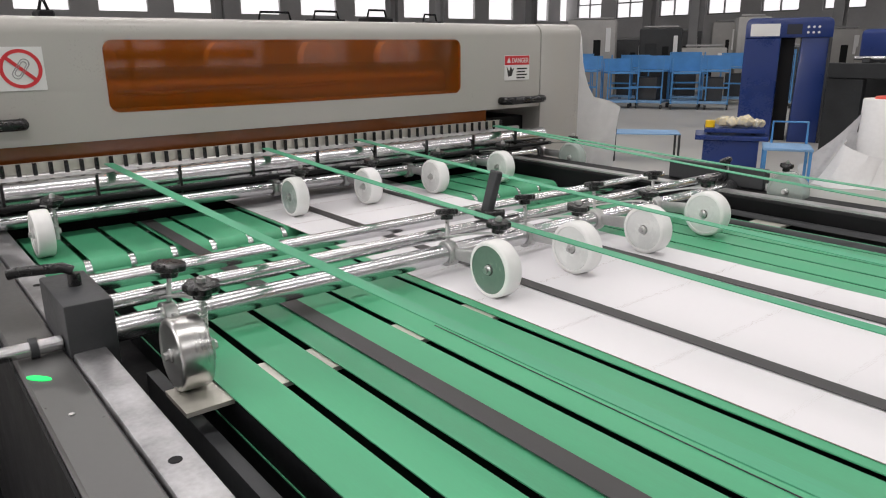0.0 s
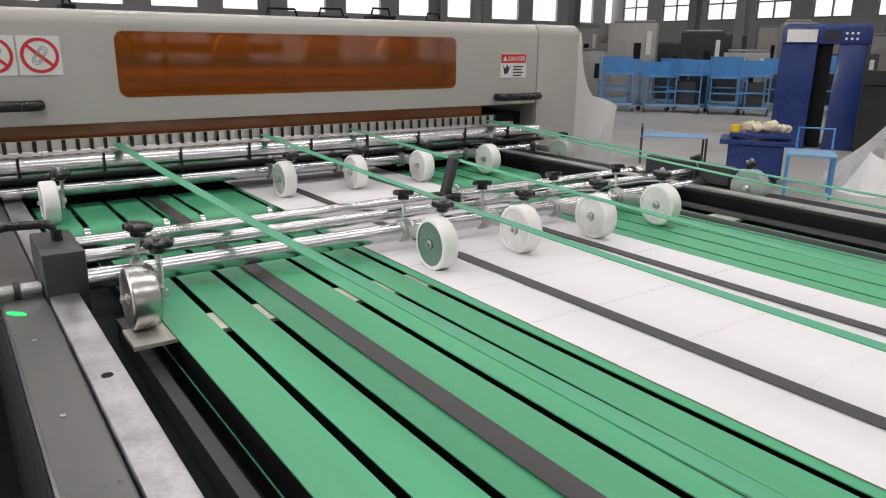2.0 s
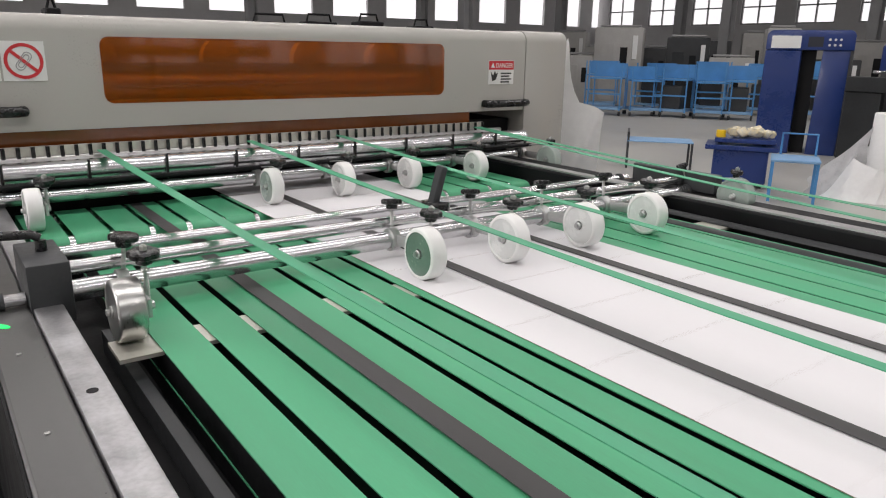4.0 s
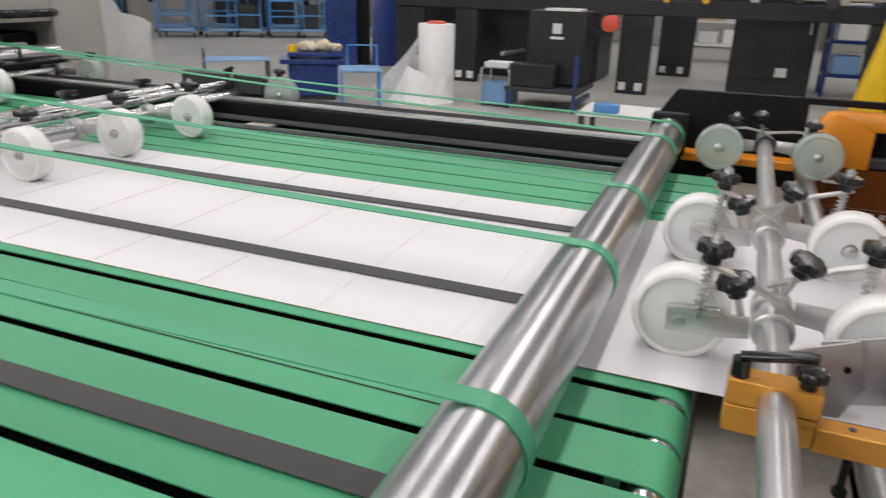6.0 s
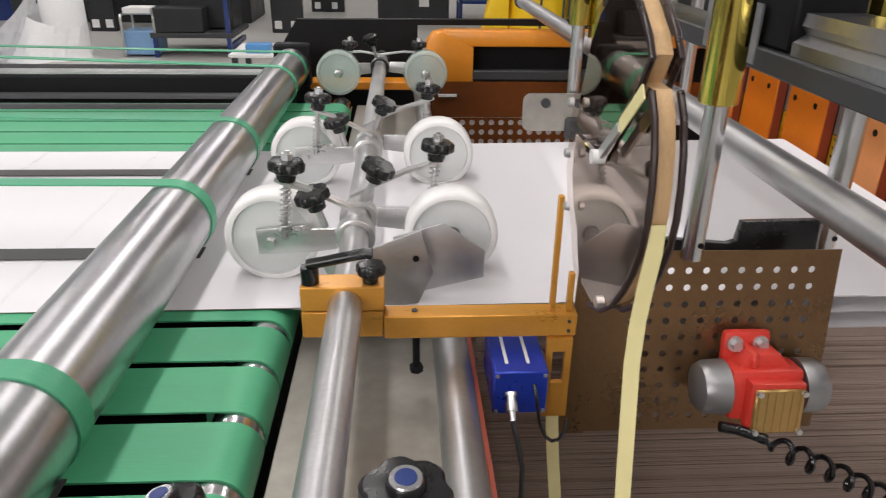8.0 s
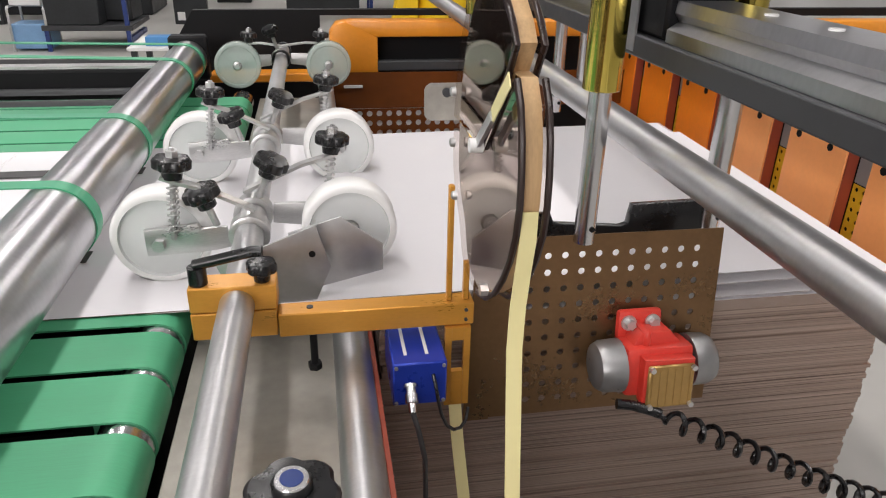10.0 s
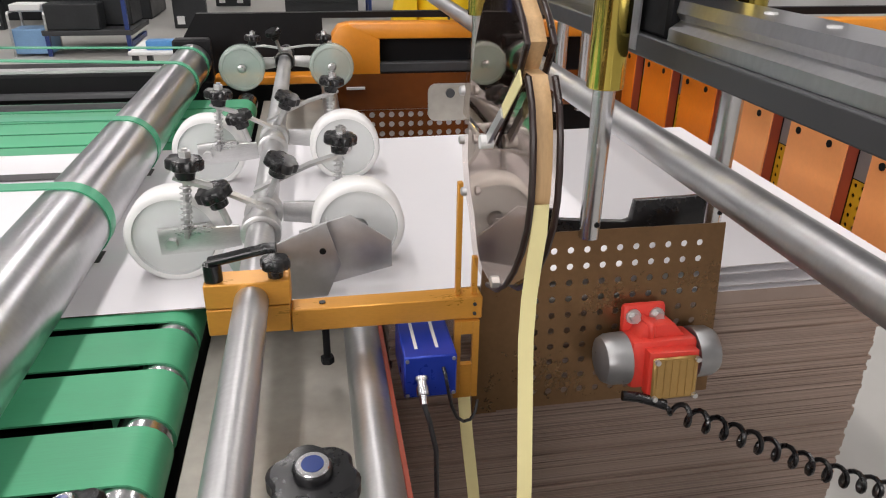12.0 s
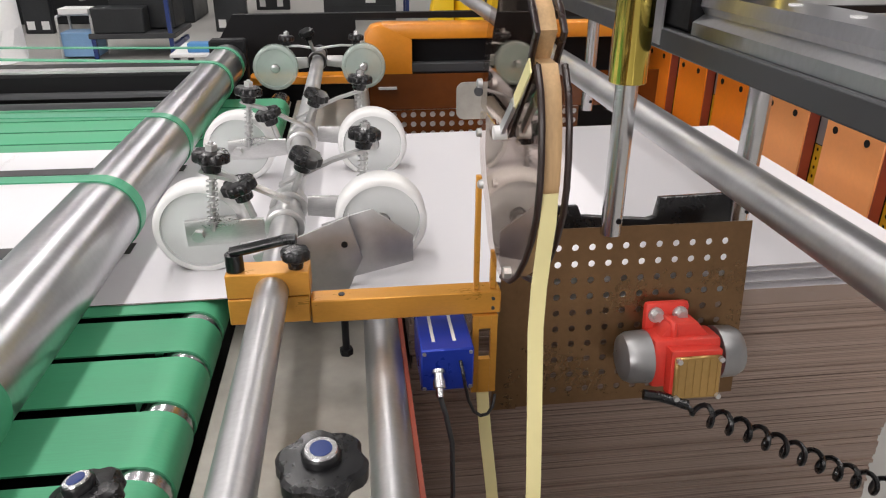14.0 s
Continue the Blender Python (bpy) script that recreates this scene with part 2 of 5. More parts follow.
def sweep(bm, pts, r, seg=8):
    pts = [Vector(p) for p in pts]
    rings = []
    ref = None
    for i, p in enumerate(pts):
        d = (pts[min(i + 1, len(pts) - 1)] - pts[max(i - 1, 0)]).normalized()
        if ref is None:
            ref = d.orthogonal().normalized()
        ref = (ref - d * ref.dot(d)).normalized()
        s = d.cross(ref)
        rings.append([bm.verts.new(p + (ref * math.cos(t) + s * math.sin(t)) * r) for t in [2 * math.pi * k / seg for k in range(seg)]])
    for p, q in zip(rings, rings[1:]):
        for k in range(seg):
            bm.faces.new((p[k], p[(k + 1) % seg], q[(k + 1) % seg], q[k]))
    bm.faces.new(rings[0][::-1])
    bm.faces.new(rings[-1])
    return bm


def ribbon(bm, pts, wdir, width, thick):
    """A flat band along pts, as wide as width along wdir."""
    pts = [Vector(p) for p in pts]
    w = Vector(wdir).normalized() * width / 2
    rings = []
    for i, p in enumerate(pts):
        d = (pts[min(i + 1, len(pts) - 1)] - pts[max(i - 1, 0)]).normalized()
        n = d.cross(w).normalized() * thick / 2
        rings.append([bm.verts.new(p + a * w + b * n) for a, b in ((-1, -1), (1, -1), (1, 1), (-1, 1))])
    for p, q in zip(rings, rings[1:]):
        for k in range(4):
            bm.faces.new((p[k], p[(k + 1) % 4], q[(k + 1) % 4], q[k]))
    bm.faces.new(rings[0][::-1])
    bm.faces.new(rings[-1])
    return bm


def rounded(u0, u1, v0, v1, r, n=6):
    out = []
    for cu, cv, a0 in ((u1 - r, v1 - r, 0), (u0 + r, v1 - r, 90), (u0 + r, v0 + r, 180), (u1 - r, v0 + r, 270)):
        out += [(cu + r * math.cos(radians(a0 + 90 * k / n)), cv + r * math.sin(radians(a0 + 90 * k / n))) for k in range(n + 1)]
    return out


def star_knob(bm, o, d, r=0.021, h=0.014, lobes=7):
    """A fluted hand knob with a hub under it, seated at o and pointing along d."""
    d, a, b = axes(d)
    o = Vector(o)
    n = lobes * 8

    def ring(hh, k):
        return [bm.verts.new(o + d * hh + (a * math.cos(t) + b * math.sin(t)) * r * k * (1 - 0.13 * (0.5 - 0.5 * math.cos(lobes * t)) ** 2 * (1 if k > 0.6 else 0)))
                for t in [2 * math.pi * i / n for i in range(n)]]
    rings = [ring(0, 0.5), ring(h * 0.75, 0.55), ring(h * 0.85, 0.9), ring(h * 1.0, 1.0), ring(h * 1.6, 1.0), ring(h * 1.8, 0.9), ring(h * 1.88, 0.5)]
    for p, q in zip(rings, rings[1:]):
        for k in range(n):
            bm.faces.new((p[k], p[(k + 1) % n], q[(k + 1) % n], q[k]))
    bm.faces.new(rings[0][::-1])
    bm.faces.new(rings[-1])
    return bm


def spring(bm, p0, p1, r, wire, turns, seg=6):
    d, a, b = axes(Vector(p1) - Vector(p0))
    ln = (Vector(p1) - Vector(p0)).length
    n = int(turns * 12)
    return sweep(bm, [Vector(p0) + d * ln * i / n + (a * math.cos(2 * math.pi * i / 12) + b * math.sin(2 * math.pi * i / 12)) * r for i in range(n + 1)], wire, seg)


BASE = {}


def thing(name, loc, label, category, group="", kind=""):
    ob = new(name)
    ob.location = loc
    ob.empty_display_size = 0.05
    BASE[ob] = Vector(loc)
    return tagged(ob, label, category, group, kind)


def mesh_of(name, bm, material, shift=None, angle=38):
    if shift:
        bmesh.ops.translate(bm, vec=shift, verts=bm.verts)
    bmesh.ops.recalc_face_normals(bm, faces=bm.faces)
    me = bpy.data.meshes.new(name)
    bm.to_mesh(me)
    bm.free()
    me.shade_smooth()
    me.set_sharp_from_angle(angle=radians(angle))
    for m in (material if isinstance(material, (list, tuple)) else [material]):
        me.materials.append(m)
    return me


def part(name, bm, material, parent, label=""):
    """Links a bmesh, built in the world's space, as one mesh under a thing or a part."""
    base = BASE[parent]
    ob = new(name, mesh_of(name, bm, material, -base))
    ob.parent = parent
    BASE[ob] = base
    return tagged(ob, label)


def solo(name, bm, material, label="", category="", group="", kind=""):
    """A thing of one mesh, its origin at the middle of its foot."""
    vs = [v.co for v in bm.verts]
    lo = Vector([min(v[i] for v in vs) for i in range(3)])
    hi = Vector([max(v[i] for v in vs) for i in range(3)])
    base = Vector(((lo.x + hi.x) / 2, (lo.y + hi.y) / 2, lo.z))
    ob = new(name, mesh_of(name, bm, material, -base))
    ob.location = base
    BASE[ob] = base
    return tagged(ob, label, category, group, kind)


def B():
    return bmesh.new()


# ---- the hall ----
solo("floor", box(B(), -26, 14, -7, 30, -0.2, 0.0), M_FLOOR, "pale grey polished concrete hall floor", "floor", kind="structure")
solo("ceiling", box(B(), -26, 14, -7, 30, 7.2, 7.4), M_CEIL, "light grey hall ceiling", "ceiling", kind="structure")
solo("wall_south", box(B(), -26, 14, -7.3, -7, 0, 7.2), M_WALL, "plain light hall wall", "wall", kind="structure")


WINDOWS = []


def windowed_wall(name, along, fixed, lo, hi, step, sill=2.7):
    """A wall with a band of tall windows; along is the axis it runs on."""
    def bx(bm, u0, u1, w0, w1, z0, z1):
        return box(bm, u0, u1, w0, w1, z0, z1) if along == "x" else box(bm, w0, w1, u0, u1, z0, z1)
    bm = B()
    bx(bm, lo, hi, fixed, fixed + 0.3, 0, sill)
    bx(bm, lo, hi, fixed, fixed + 0.3, 4.6, 7.2)
    u = lo
    n = 0
    panes = []
    while u < hi - 0.1:
        bx(bm, u, u + 0.9, fixed, fixed + 0.3, sill, 4.6)
        panes.append(u + 0.9)
        u += step
        n += 1
    wall = solo(name, bm, M_WALL, "hall wall with tall bright windows", "wall", kind="structure")
    for k, p in enumerate(panes):
        win = thing(f"window_{len(WINDOWS) + 1}", (p, fixed + 0.15, sill) if along == "x" else (fixed + 0.15, p, sill), "tall bright daylit window", "window", kind="structure")
        WINDOWS.append(win)
        part("pane", bx(B(), p, p + step - 0.9, fixed + 0.14, fixed + 0.16, sill, 4.6), M_WINDOW, win)
        fr = B()
        for q in (0.0, (step - 0.9) / 2 - 0.03, step - 0.96):
            bx(fr, p + q, p + q + 0.06, fixed + 0.06, fixed + 0.13, sill, 4.6)
        for zz in (sill, 3.4, 4.54):
            bx(fr, p, p + step - 0.9, fixed + 0.05, fixed + 0.12, zz, zz + 0.06)
        part("window_frame", fr, M_COLUMN, win)


windowed_wall("wall_north", "x", 29.5, -26, 14, 2.5)
windowed_wall("wall_west", "y", -26, -7, 30.5, 2.5)
windowed_wall("wall_east", "y", 14, -7, 30.5, 2.5, 0.95)


def column(x, y):
    bm = B()
    for a, b, c, d in ((-0.16, 0.16, -0.16, -0.13), (-0.16, 0.16, 0.13, 0.16), (-0.015, 0.015, -0.13, 0.13)):
        box(bm, x + a, x + b, y + c, y + d, 0, 7.2)
    box(bm, x - 0.24, x + 0.24, y - 0.24, y + 0.24, 0, 0.03)
    return solo("column", bm, M_COLUMN, "grey painted steel hall column", "column", "hall columns", "structure")


for cx, cy in ((-19, 20), (-15.5, 22.5), (-12.6, 21), (-21, 15), (-9.5, 24), (-16.5, 13.5), (-6.2, 22), (-2.5, 23.5), (-22, 9), (2.5, 24)):
    column(cx, cy)

# ---- sheet cutter ----
FX = -1.30
cutter = thing("sheet_cutter", (-1.75, 1.1, 0), "light grey enamelled sheet cutting machine with amber window", "machine")
bm = B()
WY0, WY1, WZ0, WZ1 = 0.325, 1.70, 1.235, 1.438
prof = [(FX, 1.148), (FX, 1.46)] + [(FX - 0.05 + 0.05 * math.cos(radians(a)), 1.46 + 0.05 * math.sin(radians(a))) for a in range(15, 91, 15)] + [(-2.2, 1.51), (-2.2, 1.148)]
for seg_lo, seg_hi in ((-0.6, WY0), (WY1, 2.185)):
    part("side_housing", prism(B(), prof, "y", seg_lo, seg_hi), M_HOUSING, cutter)
prism(bm, [(FX, WZ1)] + prof[1:-2] + [(-1.5, 1.51), (-1.5, WZ1)], "y", WY0, WY1)
part("lower_housing", prism(B(), [(FX, 1.148), (FX, WZ0), (-1.5, WZ0), (-1.5, 1.148)], "y", WY0, WY1), M_HOUSING, cutter)
part("back_housing", box(B(), -2.2, -1.66, WY0, WY1, 1.148, 1.51), M_HOUSING, cutter)
part("housing", bm, M_HOUSING, cutter)
bm = B()
prism(bm, [(FX + 0.004, 0.25), (FX + 0.004, 1.46)] + [(FX + 0.004 - 0.05 + 0.05 * math.cos(radians(a)), 1.46 + 0.053 * math.sin(radians(a))) for a in range(15, 91, 15)] + [(-2.25, 1.513), (-2.25, 0.25)], "y", 2.189, 2.455, 0.004)
part("end_panel", bm, M_HOUSING, cutter)
bm = B()
prism(bm, rounded(WY0 - 0.006, WY1 + 0.006, WZ0 - 0.006, WZ1 + 0.006, 0.03), "x", FX + 0.001, FX + 0.007)
window = part("amber_window", bm, M_AMBER, cutter, "amber tinted acrylic viewing window")
window.visible_shadow = False
bm = B()
cyl(bm, (-1.45, 0.33, 1.285), (-1.45, 1.69, 1.285), 0.075, 48)
part("feed_drum", bm, M_STEEL, cutter)
# discs coloured white to stand in for light inside the housing
for fy in (0.40, 0.86, 1.24, 1.60):
    disc = cyl(B(), (-1.60, fy - 0.05, 1.375), (-1.55, fy - 0.05, 1.375), 0.075, 40)
    part("drive_disc", disc, M_WHITEINK, cutter, "drive disc paled in place of inner light")
bm = B()
sweep(bm, [(-1.38, 0.36, 1.285), (-1.36, 0.5, 1.275), (-1.37, 0.75, 1.29), (-1.36, 0.95, 1.28), (-1.37, 1.2, 1.29)], 0.008, 8)
part("cable", bm, M_BEIGEM, cutter)
part("lower_guard", box(B(), FX - 0.012, FX - 0.004, -0.6, 1.86, 1.085, 1.15), M_AMBERSOLID, cutter, "dark amber acrylic strip guard")
# black block fills the hollow under the housing, its shade put into the colour
part("throat", box(B(), -2.1, FX - 0.1, -0.6, 2.18, 0.5, 1.1), M_BLACK, cutter, "black block filling the machine throat")
for hy0, hy1, hz in ((1.928, 2.194, 1.183), (-0.16, 0.09, 1.213)):
    bm = B()
    pts = [(FX + 0.003, hy0 + 0.012, hz), (FX + 0.03, hy0 + 0.014, hz), (FX + 0.036, hy0 + 0.03, hz), (FX + 0.036, hy1 - 0.03, hz), (FX + 0.03, hy1 - 0.014, hz), (FX + 0.003, hy1 - 0.012, hz)]
    sweep(bm, pts, 0.017, 12)
    handle = part("handle", bm, M_PLASTIC, cutter, "black bar handle")
sign = part("warning_sign", box(B(), FX + 0.0005, FX + 0.002, 1.962, 2.115, 1.27, 1.377), M_WHITEINK, cutter, "white danger sign with a red head")
part("red_head", box(B(), FX + 0.002, FX + 0.003, 1.964, 2.113, 1.336, 1.375), M_REDINK, sign)
bm = B()
prism(bm, [(1.975, 1.345), (1.998, 1.345), (1.9865, 1.367)], "x", FX + 0.003, FX + 0.004)
part("warning_triangle", bm, M_WHITEINK, sign)
bm = B()
prism(bm, [(1.975, 1.328), (1.99, 1.31), (2.0, 1.33), (2.008, 1.315), (2.02, 1.326), (2.006, 1.29), (1.985, 1.285)], "x", FX + 0.002, FX + 0.003)
for k in range(4):
    box(bm, FX + 0.002, FX + 0.003, 2.036, 2.10 - 0.012 * (k % 2), 1.322 - 0.013 * k - 0.006, 1.322 - 0.013 * k)
part("black_print", bm, M_BLACKINK, sign)
fc = bpy.data.curves.new("danger_text", "FONT")
fc.body, fc.size, fc.extrude = "DANGER", 0.03, 0.0004
ft = bpy.data.objects.new("danger_text", fc)
scene.collection.objects.link(ft)
dg = bpy.context.evaluated_depsgraph_get()
tm = bpy.data.meshes.new_from_object(ft.evaluated_get(dg))
bpy.data.objects.remove(ft)
tm.transform(Matrix.Translation(Vector((FX + 0.0035, 2.004, 1.345)) - BASE[cutter]) @ Matrix(((0, 0, 1, 0), (1, 0, 0, 0), (0, 1, 0, 0), (0, 0, 0, 1))) @ Matrix.Diagonal((0.86, 1, 1, 1)))
tm.materials.clear()
tm.materials.append(M_WHITEINK)
txt = new("danger_lettering", tm)
txt.parent = sign
for py in (0.098, -0.028):
    ps = part("prohibition_sign", box(B(), FX + 0.0005, FX + 0.002, py - 0.06, py + 0.06, 1.305, 1.425), M_WHITEINK, cutter, "white square sign with a red barred ring")
    bm = B()
    n = 40
    for a, b in ((0.054, 0.044),):
        o = [bm.verts.new((FX + 0.003, py + a * math.cos(6.2832 * k / n), 1.365 + a * math.sin(6.2832 * k / n))) for k in range(n)]
        i2 = [bm.verts.new((FX + 0.003, py + b * math.cos(6.2832 * k / n), 1.365 + b * math.sin(6.2832 * k / n))) for k in range(n)]
        for k in range(n):
            bm.faces.new((o[k], o[(k + 1) % n], i2[(k + 1) % n], i2[k]))
    box(bm, -0.0004, 0.0004, -0.047, 0.047, -0.005, 0.005, m=Matrix.Translation((FX + 0.003, py, 1.365)) @ Matrix.Rotation(radians(-42), 4, "X"))
    part("red_ring", bm, M_REDINK, ps)
    bm = B()
    mm = Matrix.Translation((FX + 0.0022, py, 1.365)) @ Matrix.Rotation(radians(-35), 4, "X")
    for rr_, w in ((0.03, 0.012), (0.022, 0.007)):
        loop = rounded(-w, w, -rr_, rr_, w * 0.98, 5)
        sweep(bm, [mm @ Vector((0, u, v)) for u, v in loop + loop[:1]], 0.0016, 5)
    part("clip_mark", bm, M_COLUMN, ps)
# things on the cutter's roof
for ry0, w, hh in ((0.22, 0.05, 0.03), (0.98, 0.16, 0.012), (1.22, 0.14, 0.02), (1.48, 0.12, 0.03), (1.78, 0.1, 0.018)):
    bm = B()
    box(bm, -1.72, -1.62, ry0, ry0 + w, 1.51, 1.51 + hh, 0.005)
    sweep(bm, [(-1.66, ry0 + 0.01, 1.51 + hh - 0.004), (-1.66, ry0 + 0.02, 1.54 + hh), (-1.66, ry0 + w - 0.02, 1.54 + hh), (-1.66, ry0 + w - 0.01, 1.51 + hh - 0.004)], 0.005, 8)
    part("roof_bracket", bm, M_BLACK, cutter, "small black roof bracket")

# comb of pins and the rollers at the cutter's mouth
comb = thing("pin_comb", (-1.24, 0.9, 0.98), "white strip with a row of black guide pins", "guide")
part("strip", box(B(), -1.262, -1.25, -0.5, 1.9, 1.076, 1.106), M_BRIGHTPLATE, comb)
for k in range(58):
    y = -0.45 + 0.041 * k
    part("pin", cyl(B(), (-1.238, y, 1.072), (-1.238, y, 1.107), 0.0062, 10), M_PLASTIC, comb)
part("beam", box(B(), -1.26, -1.235, -0.55, 2.0, 0.98, 1.0755, 0.004), M_STEEL, comb)
nip = thing("nip_roller", (-1.17, 0.9, 0.9), "long polished steel nip roller", "roller")
part("roll", cyl(B(), (-1.20, -0.5, 1.03), (-1.20, 2.1, 1.03), 0.036, 32), M_CHROME, nip)
part("guard_bar", box(B(), -1.155, -1.13, -0.5, 2.1, 0.995, 1.008, 0.003), M_BLACK, nip)
for k in range(9):
    part("strip_clip", box(B(), -1.166, -1.158, -0.02 + 0.24 * k, -0.012 + 0.24 * k, 0.985, 1.068), M_PLASTIC, nip)

# ---- belt conveyor ----
conv = thing("belt_conveyor", (0.3, 0.9, 0), "green multi-belt sheet conveyor on a steel frame", "conveyor")
part("rail", box(B(), -2.2, 1.95, -0.068, -0.016, 0.80, 0.935, 0.004, seg=2), M_ALU, conv, "worn bare aluminium side rail")
part("outer_panel", box(B(), -2.2, 1.95, -0.148, -0.071, 0.68, 0.931, 0.005), M_PANEL, conv, "grey painted side panel")
# black sheet added over the panel's outer side to make it dark
part("outer_skirt", box(B(), -2.2, 1.95, -0.153, -0.149, 0.2, 0.924), M_BLACK, conv, "black sheet darkening the panel's outer side")
part("inner_strip", box(B(), -0.2, 1.4, 0.05, 0.072, 0.80, 0.852), M_DARK, conv)
# added black sheet hides the lower belt runs and keeps the gap dark
part("side_skirt", box(B(), -0.7, 1.42, 0.102, 0.109, 0.79, 0.893), M_BLACK, conv)
part("bed", box(B(), -0.76, 1.42, 0.008, 1.84, 0.60, 0.80), M_BLACK, conv, "black bed under the belts")
for k in range(19):
    part("belt_support", box(B(), -0.75, 1.40, 0.1 + 0.09 * k + 0.02, 0.1 + 0.09 * k + 0.07, 0.801, 0.885), M_BLACK, conv)
part("far_rail", box(B(), -2.2, 1.30, 1.86, 2.03, 0.60, 0.95, 0.006), M_BLACK, conv, "black far side rail")
part("far_rail_cap", box(B(), -1.6, 1.28, 1.875, 1.92, 0.951, 0.957), M_STEEL, conv, "bright steel strip")
part("leg_skirt", box(B(), -2.2, 1.95, -0.06, 0.0, 0.0, 0.66), M_DARK, conv)
# black block added so that the ground beside the panel is dark
solo("foot_platform", box(B(), -2.2, 2.4, -0.95, -0.135, 0.0, 0.22, 0.006), M_BLACK, "black block added along the conveyor's near side", "platform")
part("transfer_strip", box(B(), -0.812, -0.772, 0.1, 1.8, 0.870, 0.874), M_ALU, conv, "pale metal transfer strip")
part("cross_plate", box(B(), -0.012, 0.083, 0.028, 1.99, 0.889, 0.8965), M_BRIGHTPLATE, conv, "bare metal cross plate")
for hx in (0.26, 0.9, -0.6):
    part("rail_hole", cyl(B(), (hx, -0.044, 0.90), (hx, -0.044, 0.9358), 0.0085, 16), M_BLACK, conv)
for hx in (0.05, 0.35, 0.75):
    part("panel_screw", cyl(B(), (hx, -0.115, 0.92), (hx, -0.115, 0.933), 0.004, 10), M_STEEL, conv)
# glowing green patch stands in for a reflection on the panel
part("indicator_light", prism(B(), [(-0.105 + 0.017 * math.cos(radians(a)) + 0.006 * math.sin(radians(a)), -0.128 + 0.013 * math.sin(radians(a)) + 0.008 * math.cos(radians(a))) for a in range(0, 360, 20)], "z", 0.925, 0.9325), M_GREENSPOT, conv, "glowing green spot in place of a reflection on the panel")


def belt_loop(bm, x0, x1, y0, y1, ztop, r, t=0.0022):
    zc = ztop - r
    n = 10
    outer = [(x1 + (r) * math.sin(math.pi * k / n), zc + r * math.cos(math.pi * k / n)) for k in range(n + 1)]
    outer += [(x0 - r * math.sin(math.pi * k / n), zc - r * math.cos(math.pi * k / n)) for k in range(n + 1)]
    inner = [(x1 + (r - t) * math.sin(math.pi * k / n), zc + (r - t) * math.cos(math.pi * k / n)) for k in range(n + 1)]
    inner += [(x0 - (r - t) * math.sin(math.pi * k / n), zc - (r - t) * math.cos(math.pi * k / n)) for k in range(n + 1)]
    m = len(outer)
    rows = [[bm.verts.new((x, y, z)) for x, z in ring] for ring, y in ((outer, y0), (outer, y1), (inner, y1), (inner, y0))]
    for a in range(4):
        p, q = rows[a], rows[(a + 1) % 4]
        for k in range(m):
            bm.faces.new((p[k], p[(k + 1) % m], q[(k + 1) % m], q[k]))
    return bm


# gaps between the belts: middle and half width
gaps = [(0.187, 0.008), (0.278, 0.008), (0.368, 0.008), (0.461, 0.008), (0.552, 0.006), (0.636, 0.008)] + [(0.73 + 0.094 * k, 0.005) for k in range(12)]
edge = 0.10
for mid, half in gaps:
    part("belt", belt_loop(B(), -0.74, 1.447, edge, mid - half, 0.90, 0.03), M_BELT, conv)
    edge = mid + half
for k in range(17):
    part("belt", belt_loop(B(), -1.22, -0.872, 0.008 + 0.108 * k, 0.1 + 0.108 * k, 0.90, 0.034), M_BELT, conv)
for rx, rr_ in ((1.447, 0.0276), (-0.74, 0.0276), (-0.872, 0.0316), (-1.22, 0.0316)):
    part("end_roller", cyl(B(), (rx, 0.03, 0.90 - 0.0022 - rr_ - 0.0002), (rx, 1.84, 0.90 - 0.0022 - rr_ - 0.0002), rr_, 24), M_CHROME, conv, "bright steel end roller")
part("bed", box(B(), -1.2, -0.91, 0.01, 1.84, 0.7, 0.83), M_BLACK, conv)
for y0, y1, x0 in ((0.338, 0.376, -1.2), (0.809, 0.844, -1.2), (1.166, 1.2, -1.2)):
    bm = B()
    ribbon(bm, [(x0, (y0 + y1) / 2, 0.9046), (1.33, (y0 + y1) / 2, 0.9046)], (0, 1, 0), y1 - y0, 0.001)
    part("hold_down_tape", bm, M_TAPE, conv, "dark grey hold-down tape")
# dark ribbon added to draw a fine line along the belt
part("guide_cord", ribbon(B(), [(0.05, 0.517, 0.9012), (1.27, 0.515, 0.9012)], (0, 1, 0), 0.0016, 0.0012), M_DARK, conv, "thin dark strip for a line along the belt")
for y0, y1 in ((1.69, 1.725), (1.815, 1.85)):
    bm = B()
    prism(bm, [((y0 + y1) / 2 + (y1 - y0) / 2 * math.cos(radians(a)), 0.898 + 0.013 * math.sin(radians(a))) for a in range(0, 181, 20)], "x", -0.7, 1.22)
    part("guide_bar", bm, M_DARK, conv, "dark grey rounded guide bar")

